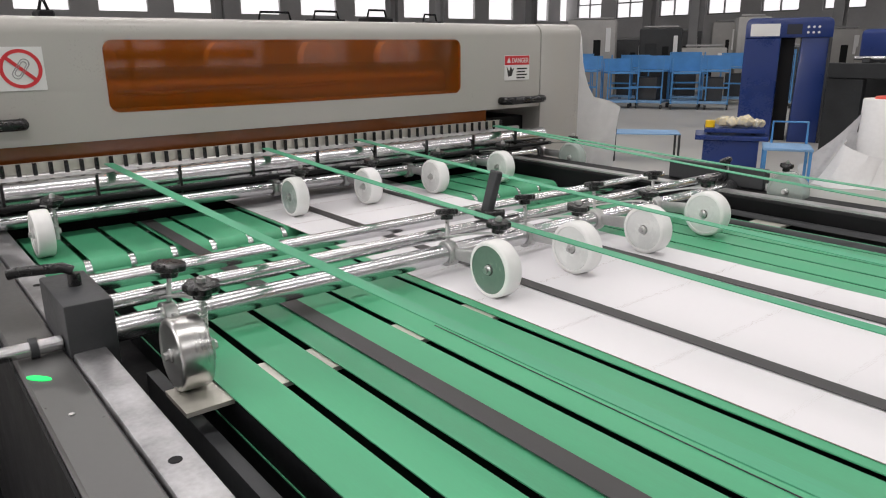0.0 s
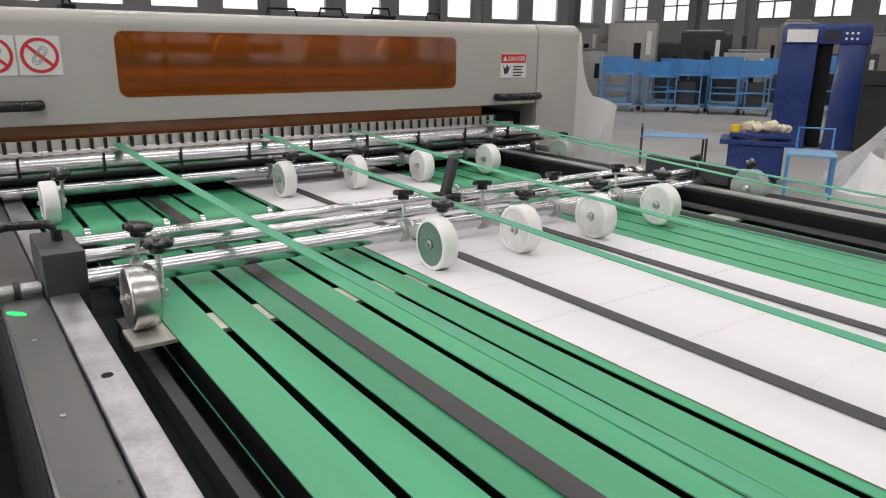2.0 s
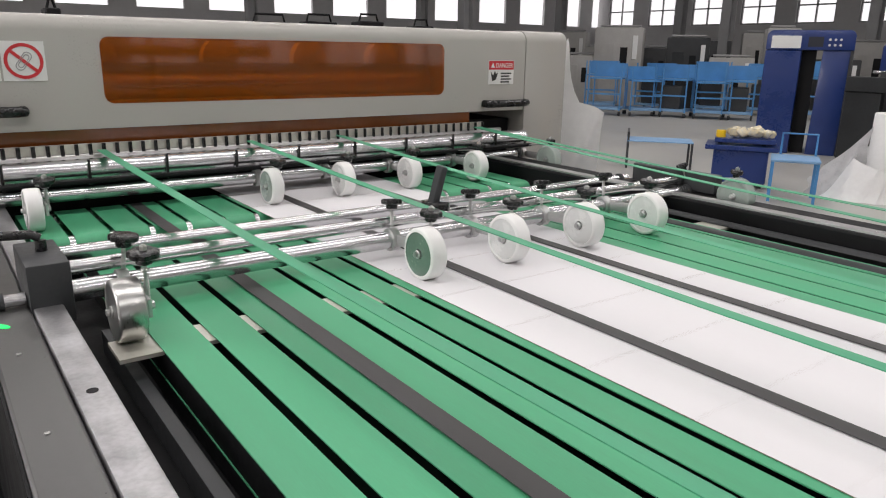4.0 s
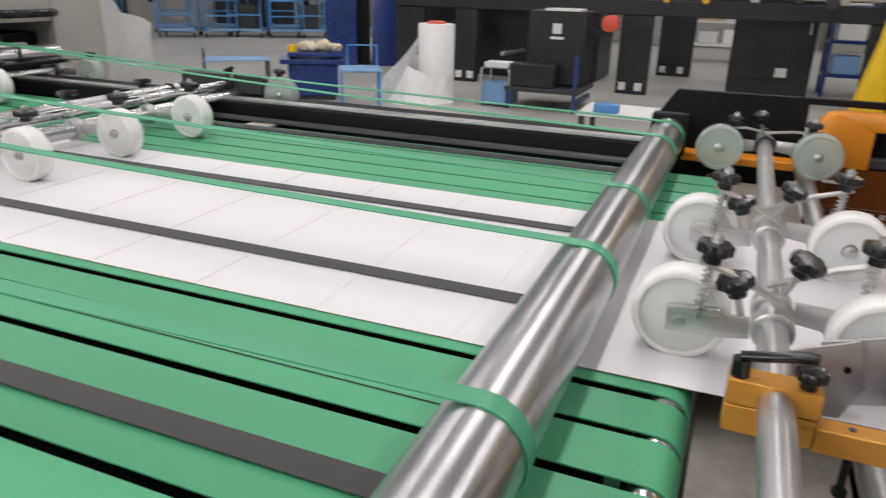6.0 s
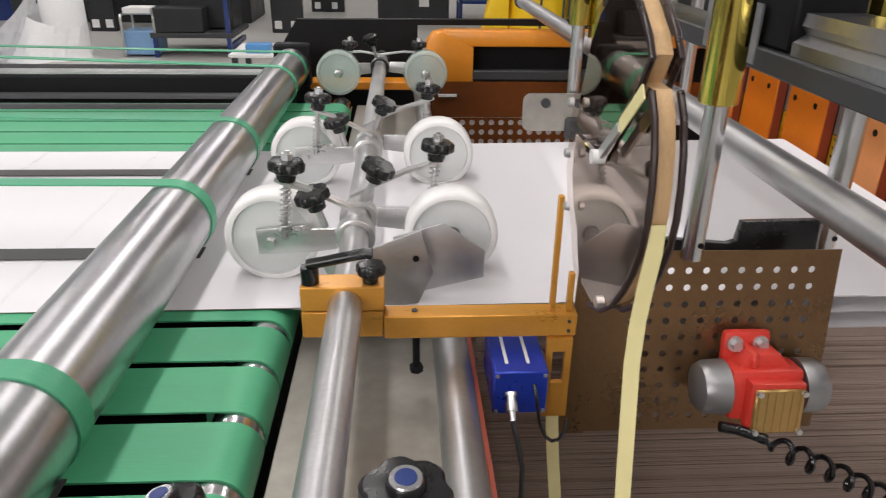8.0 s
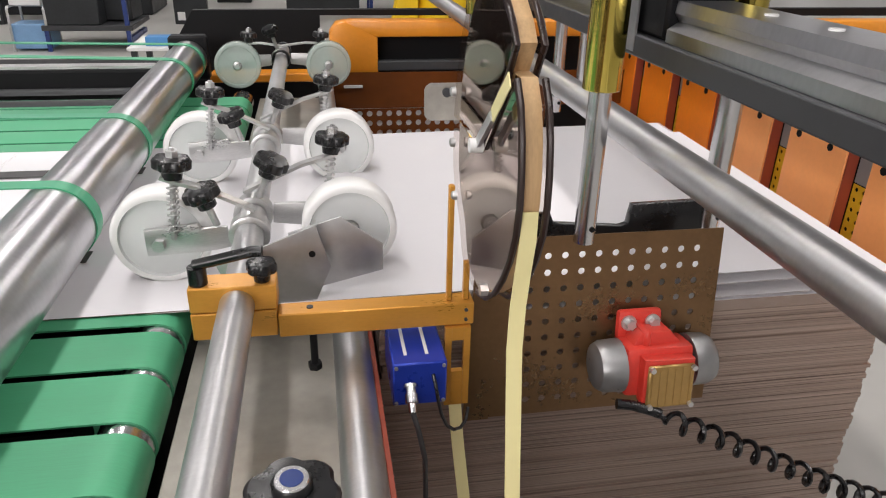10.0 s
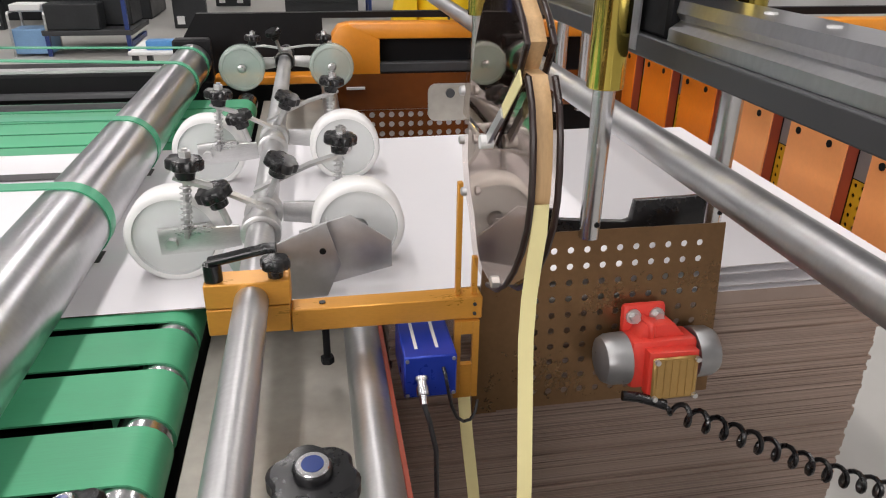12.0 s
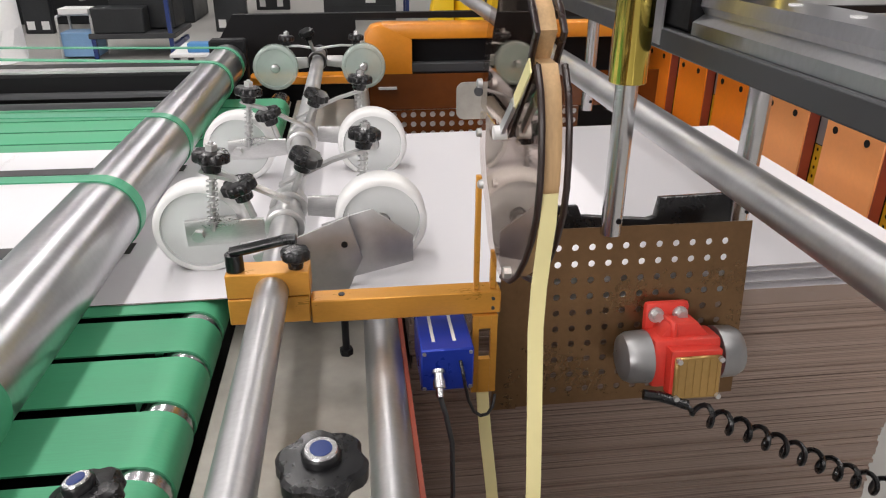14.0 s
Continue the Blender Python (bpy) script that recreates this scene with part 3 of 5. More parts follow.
# press roller above the belts' end, with the straps that run over it
press = thing("press_roller", (1.285, 1.0, 0.8), "thick brushed steel press roller across the belts", "roller")
RX, RZ, RR = 1.300, 0.957, 0.0495
part("roll", lathe(B(), (RX, 0.02, RZ), (0, 1, 0), [(0, RR - 0.004), (0.004, RR), (1.946, RR), (1.95, RR - 0.004)], 64), M_ROLLER, press)
part("axle", cyl(B(), (RX, -0.03, RZ), (RX, 2.06, RZ), 0.015, 20), M_STEEL, press)
part("bearing", box(B(), RX - 0.05, RX + 0.05, 1.972, 2.02, RZ - 0.06, RZ + 0.06, 0.006), M_BLACK, press, "black bearing block")
for ya, yb in ((0.275, 0.387), (0.776, 0.829), (1.143, 1.172), (1.83, 1.69), (1.845, 1.90)):
    bm = B()
    pts = [(-1.22, ya, 1.088)]
    za, zb = 1.088, RZ + RR + 0.001
    for k in range(1, 12):
        f = k / 12
        pts.append((-1.22 + f * (RX + 1.22), ya + (yb - ya) * f, za + (zb - za) * f - 0.012 * math.sin(math.pi * f)))
    for a in range(0, 200, 10):
        pts.append((RX + (RR + 0.0012) * math.sin(radians(a)), yb, RZ + (RR + 0.0012) * math.cos(radians(a))))
    ribbon(bm, pts, (0, 1, 0), 0.026, 0.002)
    part("strap", bm, M_STRAP, press, "narrow green polyester strap")


# ---- spring-loaded pressure wheels ----
def wheel_mesh(r, w, face, rim, dish):
    bm = B()
    h = w / 2
    prof = [(-h, r * 0.84), (-h, r - 0.005), (-h + 0.0015, r - 0.0018), (-h + 0.005, r), (h - 0.005, r), (h - 0.0015, r - 0.0018), (h, r - 0.005), (h, r * 0.84)]
    lathe(bm, (0, 0, 0), (0, 1, 0), prof, 56, caps=False)
    lathe(bm, (0, 0, 0), (0, 1, 0), [(h, r * 0.84), (h - dish, r * 0.82), (h - dish, r * 0.2)], 56, caps=False)
    lathe(bm, (0, 0, 0), (0, 1, 0), [(-h, r * 0.84), (-h + dish, r * 0.82), (-h + dish, r * 0.2)], 56, caps=False)
    lathe(bm, (0, 0, 0), (0, 1, 0), [(-h + dish, r * 0.2), (h - dish, r * 0.2)], 56, caps=False)
    for f in bm.faces:
        c = f.calc_center_median()
        f.material_index = 0 if math.hypot(c.x, c.z) > r * 0.83 else 1
    return mesh_of("wheel", bm, [rim, face])


def hub_mesh(w):
    bm = B()
    h = w / 2 + 0.004
    lathe(bm, (0, -h, 0), (0, 1, 0), [(0, 0.005), (0.002, 0.0105), (2 * h - 0.002, 0.0105), (2 * h, 0.005)], 24)
    cyl(bm, (0, -h - 0.006, 0), (0, -h, 0), 0.0065, 6)
    cyl(bm, (0, h, 0), (0, h + 0.006, 0), 0.0065, 6)
    return mesh_of("hub", bm, M_STEEL)


SPIN = []


def press_wheel(label, bar, hub, r=0.0615, w=0.042, face=M_NYLONFACE, rim=M_NYLON, side=1, bar_r=0.0225, knob_r=0.021, clamp=(-0.3, -0.25, 1), reach=0.8, lift=0.0, screw=0.05, dish=0.002, seat=(0, 0, 0)):
    """One wheel on a swing arm clamped to a cross bar; the hub's middle is the origin in y. bar and hub: (x, z)."""
    t = thing("pressure_wheel", (0, 0, 0), label, "wheel", "pressure wheels on the cross bars")
    bx_, bz = bar
    hx, hz = hub
    ys = side * (w / 2 + 0.012)
    bm = B()
    lathe(bm, (bx_, ys - 0.012, bz), (0, 1, 0), [(0, bar_r + 0.0005), (0, bar_r + 0.006), (0.001, bar_r + 0.0075), (0.023, bar_r + 0.0075), (0.024, bar_r + 0.006), (0.024, bar_r + 0.0005)], 32, caps=False)
    part("collar", bm, M_STEEL, t)
    d = Vector((hx - bx_, 0, hz - bz))
    ln = d.length
    ang = math.atan2(d.z, d.x)
    mm = Matrix.Translation((bx_, ys, bz)) @ Matrix.Rotation(-ang, 4, "Y")
    bm = B()
    arm_pts = [(bar_r + 0.008, -0.012), (ln * 0.5, -0.014), (ln * 0.55, -0.02), (ln + 0.014, -0.02), (ln + 0.016, 0.014), (ln * 0.5, 0.017), (bar_r + 0.008, 0.015)]
    prism(bm, arm_pts, "y", -0.004, 0.004, 0.001)
    bmesh.ops.transform(bm, matrix=mm, verts=bm.verts)
    part("arm", bm, M_STEEL, t)
    bm = B()
    cyl(bm, (hx, ys - 0.004, hz), (hx, w / 2 + 0.006, hz), 0.0045, 12)
    cyl(bm, (hx, ys - 0.011 * (1 if side < 0 else -1), hz), (hx, ys - 0.004 * (1 if side < 0 else -1), hz), 0.008, 6)
    part("axle", bm, M_STEEL, t)
    # clamp screw on the collar and the spring screw on the arm, each with a hand knob
    dv = Vector(clamp).normalized()
    s0 = Vector((bx_, ys, bz)) + dv * (bar_r + 0.009) + Vector(seat)
    st = part("clamp_screw", cyl(B(), s0, s0 + dv * screw, 0.0045, 10), M_STEEL, t)
    part("clamp_knob", star_knob(B(), s0 + dv * (screw - 0.003), dv, knob_r), M_PLASTIC, t, "black star knob")
    p = Vector((bx_ + d.x * reach, ys + 0.008 * side, bz + d.z * reach + lift))
    up = Vector((0.1, 0, 1)).normalized()
    part("spring", spring(B(), p - up * 0.012, p + up * 0.05, 0.0062, 0.0012, 9), M_STEEL, t, "bright coil spring")
    part("spring_screw", cyl(B(), p - up * 0.02, p + up * 0.095, 0.0035, 10), M_STEEL, t)
    part("spring_knob", star_knob(B(), p + up * 0.058, up, knob_r), M_PLASTIC, t, "black star knob")
    bm = B()
    cyl(bm, p + up * 0.084, p + up * 0.092, 0.0075, 6)
    part("lock_nut", bm, M_STEEL, t)
    lug = B()
    e0, e1 = p + up * 0.055, Vector((bx_ - d.x * 0.08, ys, bz + bar_r + 0.013))
    back = (e0 - e1).normalized() * 0.014
    ribbon(lug, [e0 + back, e0, e0.lerp(e1, 0.35) + Vector((0, 0, 0.004)), e0.lerp(e1, 0.7) + Vector((0, 0, 0.002)), e1], (0, 1, 0), 0.015, 0.004)
    part("bracket", lug, M_STEEL, t)
    wm = new("wheel", wheel_mesh(r, w, face, rim, dish))
    wm.parent = t
    wm.location = (hx, 0, hz)
    BASE[wm] = Vector((hx, 0, hz))
    hb = new("hub", hub_mesh(w))
    hb.parent = wm
    return t


def place(proto, y, label=None):
    c = copy_thing(proto, pose(0, y, 0))
    if label:
        c["label"] = label
    for o in c.children:
        if o.name.startswith("wheel"):
            SPIN.append(o)
    return c


BA, BB, BC, BD = (-0.20, 0.946), (-0.235, 0.984), (-0.50, 0.945), (-1.185, 0.957)
w_lab = "white nylon pressure wheel on a steel swing arm"
p1 = press_wheel(w_lab, BA, (0.0, 0.9625), knob_r=0.0275, reach=0.78, clamp=(-0.2, 0.12, 1), lift=0.01)
for y in (0.977, 1.248):
    place(p1, y)
p1.matrix_basis = pose(0, 1.52, 0)
# belt green showing in this wheel's face is put into its colour
pn = press_wheel("white nylon pressure wheel with belt green painted into its face", BA, (0.0, 0.9625), knob_r=0.0275, reach=0.78, clamp=(-0.2, 0.12, 1), lift=0.01, face=M_GREENFACE)
pn.matrix_basis = pose(0, 0.72, 0)
pm = press_wheel("bare steel pressure wheel beside the near rail", BA, (0.0, 0.9575), face=M_TURNED, rim=M_TURNED, knob_r=0.03, w=0.05, r=0.0585, dish=0.0006, clamp=(0.05, 0.1, 1), lift=0.016)
pm.matrix_basis = pose(0, 0.064, 0)
pg = press_wheel("greenish clear pressure wheel beside the far rail", BA, (0.0, 0.966), face=M_CLEAR, rim=M_CLEAR)
pg.matrix_basis = pose(0, 1.975, 0)
p2 = press_wheel(w_lab, BD, (-0.97, 0.9625), knob_r=0.029)
for y in (1.026, 1.314, 0.035):
    place(p2, y)
p2.matrix_basis = pose(0, 1.64, 0)
pq = press_wheel("white nylon pressure wheel with a grey face", BD, (-0.97, 0.9625), knob_r=0.029, face=M_GREYFACE)
pq.matrix_basis = pose(0, 0.752, 0)
pg2 = press_wheel("greenish clear pressure wheel at the cutter's far end", BD, (-0.965, 0.96), face=M_CLEAR, rim=M_CLEAR)
pg2.matrix_basis = pose(0, 2.05, 0)
SA = (1.552, 0.97)
pa = press_wheel("large white nylon wheel with spring and black knobs", SA, (1.444, 0.961), r=0.061, w=0.04, face=M_MILKY, bar_r=0.0175, knob_r=0.0225, side=-1, clamp=(-0.3, -0.12, 1), reach=0.8, lift=0.026, screw=0.03, dish=0.005, seat=(-0.03, 0, -0.012))
pb = press_wheel("large white nylon wheel with spring and black knobs", SA, (1.675, 0.961), r=0.061, w=0.04, face=M_MILKY, bar_r=0.0175, knob_r=0.0225, side=1, clamp=(0.36, -0.15, 0.9), reach=0.8, lift=0.026, screw=0.036, dish=0.005)
place(pa, 1.125), place(pb, 1.125)
pa.matrix_basis, pb.matrix_basis = pose(0, 0.765, 0), pose(0, 0.765, 0)
pc = press_wheel("greenish clear wheel with spring and black knobs", SA, (1.444, 0.961), r=0.058, face=M_CLEAR, rim=M_CLEAR, bar_r=0.0175, lift=-0.01, screw=0.04)
pd = press_wheel("greenish clear wheel with spring and black knobs", SA, (1.675, 0.961), r=0.058, face=M_CLEAR, rim=M_CLEAR, side=1, bar_r=0.0175, lift=-0.01, screw=0.04)
pc.matrix_basis, pd.matrix_basis = pose(0, 1.83, 0.006), pose(0, 1.83, 0.006)
for o in (p1, pn, pq, pm, pg, p2, pg2, pa, pb, pc, pd):
    SPIN += [c for c in o.children if c.name.startswith("wheel")]

# cross bars
def bar_thing(x, z, r, y0, y1, material, lab):
    t = thing("cross_bar", (x, (y0 + y1) / 2, z - r), lab, "bar", "cross bars")
    part("rod", lathe(B(), (x, y0, z), (0, 1, 0), [(0, r - 0.002), (0.002, r), (y1 - y0 - 0.002, r), (y1 - y0, r - 0.002)], 40), material, t)
    for y in (y1 - 0.05,):
        part("stop_ring", lathe(B(), (x, y, z), (0, 1, 0), [(0, r + 0.0005), (0, r + 0.005), (0.012, r + 0.005), (0.012, r + 0.0005)], 32, caps=False), M_DARK, t, "dark stop ring")
    return t


for name, (bx_, bz), r, y0, y1, lab in (("cross_bar", BA, 0.0225, 0.002, 2.02, "polished steel cross bar"), ("cross_bar", BB, 0.015, 0.002, 2.02, "polished steel cross bar"),
                                        ("cross_bar", BC, 0.019, -0.01, 2.02, "polished steel cross bar"), ("cross_bar", BD, 0.021, -0.5, 2.1, "polished steel cross bar"),
                                        ("cross_bar", SA, 0.0175, 0.02, 2.06, "worn steel shaft carrying the delivery wheels"), ("cross_bar", (1.666, 0.883), 0.0205, -0.02, 2.05, "worn steel shaft beside the stack")):
    bar_thing(bx_, bz, r, y0, y1, M_CHROME if bx_ < 1 else M_WORN, lab)

bar_thing(BA[0], BA[1], 0.0125, -0.5, -0.073, M_CHROME, "thin steel bar end beyond the near rail")
# dark mounting block with its clamp lever, near rail
blk = thing("mounting_block", (-0.25, -0.03, 0.93), "dark grey painted bar mounting block with black clamp lever", "block")
part("body", box(B(), -0.36, -0.160, -0.072, 0.004, 0.895, 1.018, 0.004, seg=2), M_DARK, blk)
bm = B()
cyl(bm, (-0.27, -0.03, 1.018), (-0.27, -0.03, 1.04), 0.011, 16)
part("lever_hub", bm, M_PLASTIC, blk)
bm = B()
sweep(bm, [(-0.27, -0.03, 1.044), (-0.275, -0.045, 1.052), (-0.30, -0.11, 1.05), (-0.305, -0.125, 1.047)], 0.0095, 10)
part("lever", bm, M_PLASTIC, blk)
fblk = thing("mounting_block", (-0.25, 1.99, 0.95), "dark grey painted bar mounting block on the far rail", "block")
part("body", box(B(), -0.45, -0.09, 1.99, 2.03, 0.951, 1.018, 0.004), M_DARK, fblk)
# upright sensor on the first bar
sen = thing("sheet_sensor", (-0.24, 0.905, 0.99), "black upright sheet sensor bracket", "sensor")
bm = B()
box(bm, -0.014, 0.014, -0.011, 0.011, 0, 0.125, 0.003, m=Matrix.Translation((-0.24, 0.905, 0.997)) @ Matrix.Rotation(radians(8), 4, "Y") @ Matrix.Rotation(radians(-10), 4, "X"))
part("bracket", bm, M_DARK, sen)
bm = B()
cyl(bm, (-0.24, 0.895, 1.01), (-0.2, 0.935, 1.012), 0.013, 16)
box(bm, -0.262, -0.228, 0.885, 0.925, 0.998, 1.022, 0.003)
part("lens", bm, M_PLASTIC, sen)
# ---- delivery: bed plate, tab inserter, jogger, stack ----
bed = thing("delivery_bed", (1.565, 1.0, 0.3), "stained stainless steel bed plate between belts and stack", "plate")
part("plate", box(B(), 1.482, 1.65, 0.0, 1.95, 0.842, 0.85, 0.001), M_BEDPLATE, bed)
part("skirt", box(B(), 1.484, 1.648, 0.0, 1.95, 0.3, 0.84), M_BLACK, bed)
part("edge_strip", box(B(), 1.686, 1.692, -0.02, 0.64, 0.6, 0.88), M_REDBROWN, bed, "red-brown edge strip")

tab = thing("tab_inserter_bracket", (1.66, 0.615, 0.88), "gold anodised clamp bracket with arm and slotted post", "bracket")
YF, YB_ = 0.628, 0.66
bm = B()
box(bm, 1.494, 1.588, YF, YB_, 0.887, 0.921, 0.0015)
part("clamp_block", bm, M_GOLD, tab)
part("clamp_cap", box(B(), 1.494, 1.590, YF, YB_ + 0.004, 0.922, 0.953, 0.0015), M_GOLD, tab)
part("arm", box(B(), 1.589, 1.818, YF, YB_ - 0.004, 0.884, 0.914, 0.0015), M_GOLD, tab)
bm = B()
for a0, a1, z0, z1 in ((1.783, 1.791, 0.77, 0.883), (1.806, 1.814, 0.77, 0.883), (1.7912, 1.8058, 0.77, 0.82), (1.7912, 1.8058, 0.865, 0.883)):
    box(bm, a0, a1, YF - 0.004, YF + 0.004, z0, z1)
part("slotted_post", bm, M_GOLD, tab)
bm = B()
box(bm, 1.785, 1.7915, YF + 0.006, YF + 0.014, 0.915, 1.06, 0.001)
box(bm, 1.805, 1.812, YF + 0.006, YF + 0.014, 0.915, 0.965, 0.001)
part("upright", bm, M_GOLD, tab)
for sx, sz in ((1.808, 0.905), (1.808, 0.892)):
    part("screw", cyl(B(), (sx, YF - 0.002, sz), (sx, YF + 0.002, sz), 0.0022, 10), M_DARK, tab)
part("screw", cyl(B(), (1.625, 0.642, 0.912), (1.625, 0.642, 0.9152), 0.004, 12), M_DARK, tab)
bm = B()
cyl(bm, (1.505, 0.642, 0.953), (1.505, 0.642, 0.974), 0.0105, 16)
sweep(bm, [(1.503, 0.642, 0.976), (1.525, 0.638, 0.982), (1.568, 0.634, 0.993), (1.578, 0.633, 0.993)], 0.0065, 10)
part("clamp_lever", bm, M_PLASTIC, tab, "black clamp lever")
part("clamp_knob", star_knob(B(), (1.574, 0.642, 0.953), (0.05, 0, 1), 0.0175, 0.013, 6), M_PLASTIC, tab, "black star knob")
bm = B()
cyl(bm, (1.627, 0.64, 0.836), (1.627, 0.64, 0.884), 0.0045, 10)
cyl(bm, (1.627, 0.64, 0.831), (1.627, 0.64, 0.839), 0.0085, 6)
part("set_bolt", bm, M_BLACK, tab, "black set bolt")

# bracket moved and scaled along the camera's view; its clamp meets the shaft there
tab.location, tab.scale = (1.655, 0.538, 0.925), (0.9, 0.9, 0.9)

guard = thing("deflector_plate", (1.60, 0.655, 0.9), "bent mill-finish steel deflector plate over the shaft", "plate")
bm = B()
prism(bm, [(1.517, 0.957), (1.632, 1.003), (1.648, 0.948), (1.63, 0.906), (1.54, 0.898)], "y", 0.668, 0.671, 0.0005)
box(bm, 1.6325, 1.6335, 0.671, 0.69, 0.99, 1.001)
part("front_plate", bm, M_WORN, guard)
bm = B()
prism(bm, [(1.60, 0.985), (1.662, 1.003), (1.712, 0.965), (1.712, 0.93), (1.60, 0.903)], "y", 0.69, 0.693, 0.0005)
part("back_plate", bm, M_WORN, guard)
part("hole", cyl(B(), (1.627, 0.6665, 0.967), (1.627, 0.6685, 0.967), 0.004, 12), M_BLACK, guard)

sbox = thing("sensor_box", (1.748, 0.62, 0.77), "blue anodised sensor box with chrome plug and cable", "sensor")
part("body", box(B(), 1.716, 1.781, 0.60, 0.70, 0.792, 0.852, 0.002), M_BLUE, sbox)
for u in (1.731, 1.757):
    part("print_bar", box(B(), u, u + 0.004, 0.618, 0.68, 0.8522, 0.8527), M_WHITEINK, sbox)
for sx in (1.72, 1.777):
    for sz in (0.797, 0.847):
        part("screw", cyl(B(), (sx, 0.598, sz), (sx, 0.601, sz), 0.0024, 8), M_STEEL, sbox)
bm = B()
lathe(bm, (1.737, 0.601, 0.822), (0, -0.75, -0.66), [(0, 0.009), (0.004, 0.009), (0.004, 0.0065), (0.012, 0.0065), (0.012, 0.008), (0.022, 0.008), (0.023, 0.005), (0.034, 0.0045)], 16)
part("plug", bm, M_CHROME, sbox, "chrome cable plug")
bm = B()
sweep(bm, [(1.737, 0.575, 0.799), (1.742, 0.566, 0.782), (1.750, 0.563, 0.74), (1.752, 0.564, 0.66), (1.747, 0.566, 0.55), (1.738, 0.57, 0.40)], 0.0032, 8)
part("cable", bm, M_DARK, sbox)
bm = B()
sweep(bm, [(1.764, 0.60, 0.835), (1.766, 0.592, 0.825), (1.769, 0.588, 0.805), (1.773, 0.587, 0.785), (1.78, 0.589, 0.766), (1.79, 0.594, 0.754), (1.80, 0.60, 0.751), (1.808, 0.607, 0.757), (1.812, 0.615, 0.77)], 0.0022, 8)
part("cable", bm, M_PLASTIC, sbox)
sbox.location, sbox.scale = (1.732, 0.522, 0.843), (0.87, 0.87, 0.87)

# tape guide: two smoked acrylic cheeks with a beech filler between them, in two halves
guide = thing("tape_guide", (1.774, 0.41, 1.05), "brown smoked acrylic tape guide with beech filler", "guide")
low_near = [(0.327, 1.240), (0.315, 1.226), (0.307, 1.206), (0.303, 1.185), (0.302, 1.165), (0.305, 1.145), (0.315, 1.122), (0.33, 1.10), (0.35, 1.078), (0.375, 1.06), (0.405, 1.049)]
low = low_near + [(0.445, 1.048), (0.463, 1.057), (0.481, 1.084), (0.505, 1.103), (0.518, 1.126), (0.519, 1.163), (0.422, 1.163), (0.337, 1.24)]
high_near = [(0.42, 1.168), (0.366, 1.221), (0.348, 1.238), (0.333, 1.26), (0.345, 1.272), (0.37, 1.287), (0.40, 1.297)]
high = high_near + [(0.44, 1.29), (0.475, 1.268), (0.498, 1.238), (0.513, 1.2), (0.519, 1.168)]
CA, CB, CT = 1.763, 1.781, 0.004
for ring, near, wood in ((low, low_near, low_near), (high, high_near, high_near[2:])):
    for xa in (CA, CB):
        part("cheek", prism(B(), ring, "x", xa, xa + CT), M_SMOKED, guide, "glossy brown smoked acrylic cheek")
        part("cheek_edge", sweep(B(), [(xa + CT / 2, u, v) for u, v in near], 0.0025, 8), M_SMOKEDGE, guide)
    part("backing", prism(B(), [(u + 0.004 * (0.41 - u) / 0.1, v) for u, v in ring], "x", CA + CT + 0.0005, CA + CT + 0.0012), M_POLISH, guide, "mirror-polished metal backing")
    inner = [(u + 0.007, v) for u, v in wood]
    bm = B()
    prism(bm, inner + [(u + 0.03, v) for u, v in reversed(inner)], "x", CA + CT + 0.0018, CB - 0.0004, 0.0005)
    part("filler", bm, M_WOOD, guide, "curved beech filler strip")
for by, bz in ((0.515, 1.19), (0.512, 1.145), (0.496, 1.10)):
    part("bolt", lathe(B(), (1.758, by, bz), (1, 0, 0), [(0, 0.0025), (0.001, 0.004), (0.005, 0.0045)], 12), M_STEEL, guide)
part("peg", cyl(B(), (1.753, 0.404, 1.175), (1.763, 0.404, 1.175), 0.0055, 16), M_WHITEINK, guide)
part("bolt", cyl(B(), (1.757, 0.365, 1.073), (1.763, 0.365, 1.073), 0.005, 6), M_STEEL, guide)
part("tape_end", ribbon(B(), [(1.7605, 0.328, 1.24), (1.760, 0.365, 1.208)], (0, 0.66, 0.75), 0.0105, 0.001), M_CREAM, guide, "cream paper tape end")
part("blade", ribbon(B(), [(1.760, 0.3655, 1.2075), (1.759, 0.402, 1.177)], (0, 0.66, 0.75), 0.0075, 0.003), M_STEEL, guide, "steel tape blade")

t1 = B()
ribbon(t1, [(1.7732, 0.306, 1.16), (1.773, 0.305, 1.14), (1.7725, 0.309, 1.115), (1.7715, 0.311, 1.087), (1.770, 0.307, 1.055), (1.770, 0.301, 1.025), (1.770, 0.284, 0.938), (1.771, 0.27, 0.8), (1.773, 0.262, 0.6), (1.775, 0.258, 0.3)], (1, 0.05, 0), 0.0115, 0.0012)
solo("paper_tape", t1, M_CREAM, "long cream paper tape hanging from the guide", "tape", "cream paper tapes")
t2 = B()
ribbon(t2, [(1.779, 0.558, 0.84), (1.78, 0.552, 0.82), (1.784, 0.548, 0.77), (1.793, 0.544, 0.69), (1.803, 0.534, 0.58), (1.814, 0.525, 0.4), (1.817, 0.522, 0.25)], (1, 0.1, 0), 0.0148, 0.0012)
solo("paper_tape", t2, M_CREAM, "cream paper tape leaving the slotted post", "tape", "cream paper tapes")


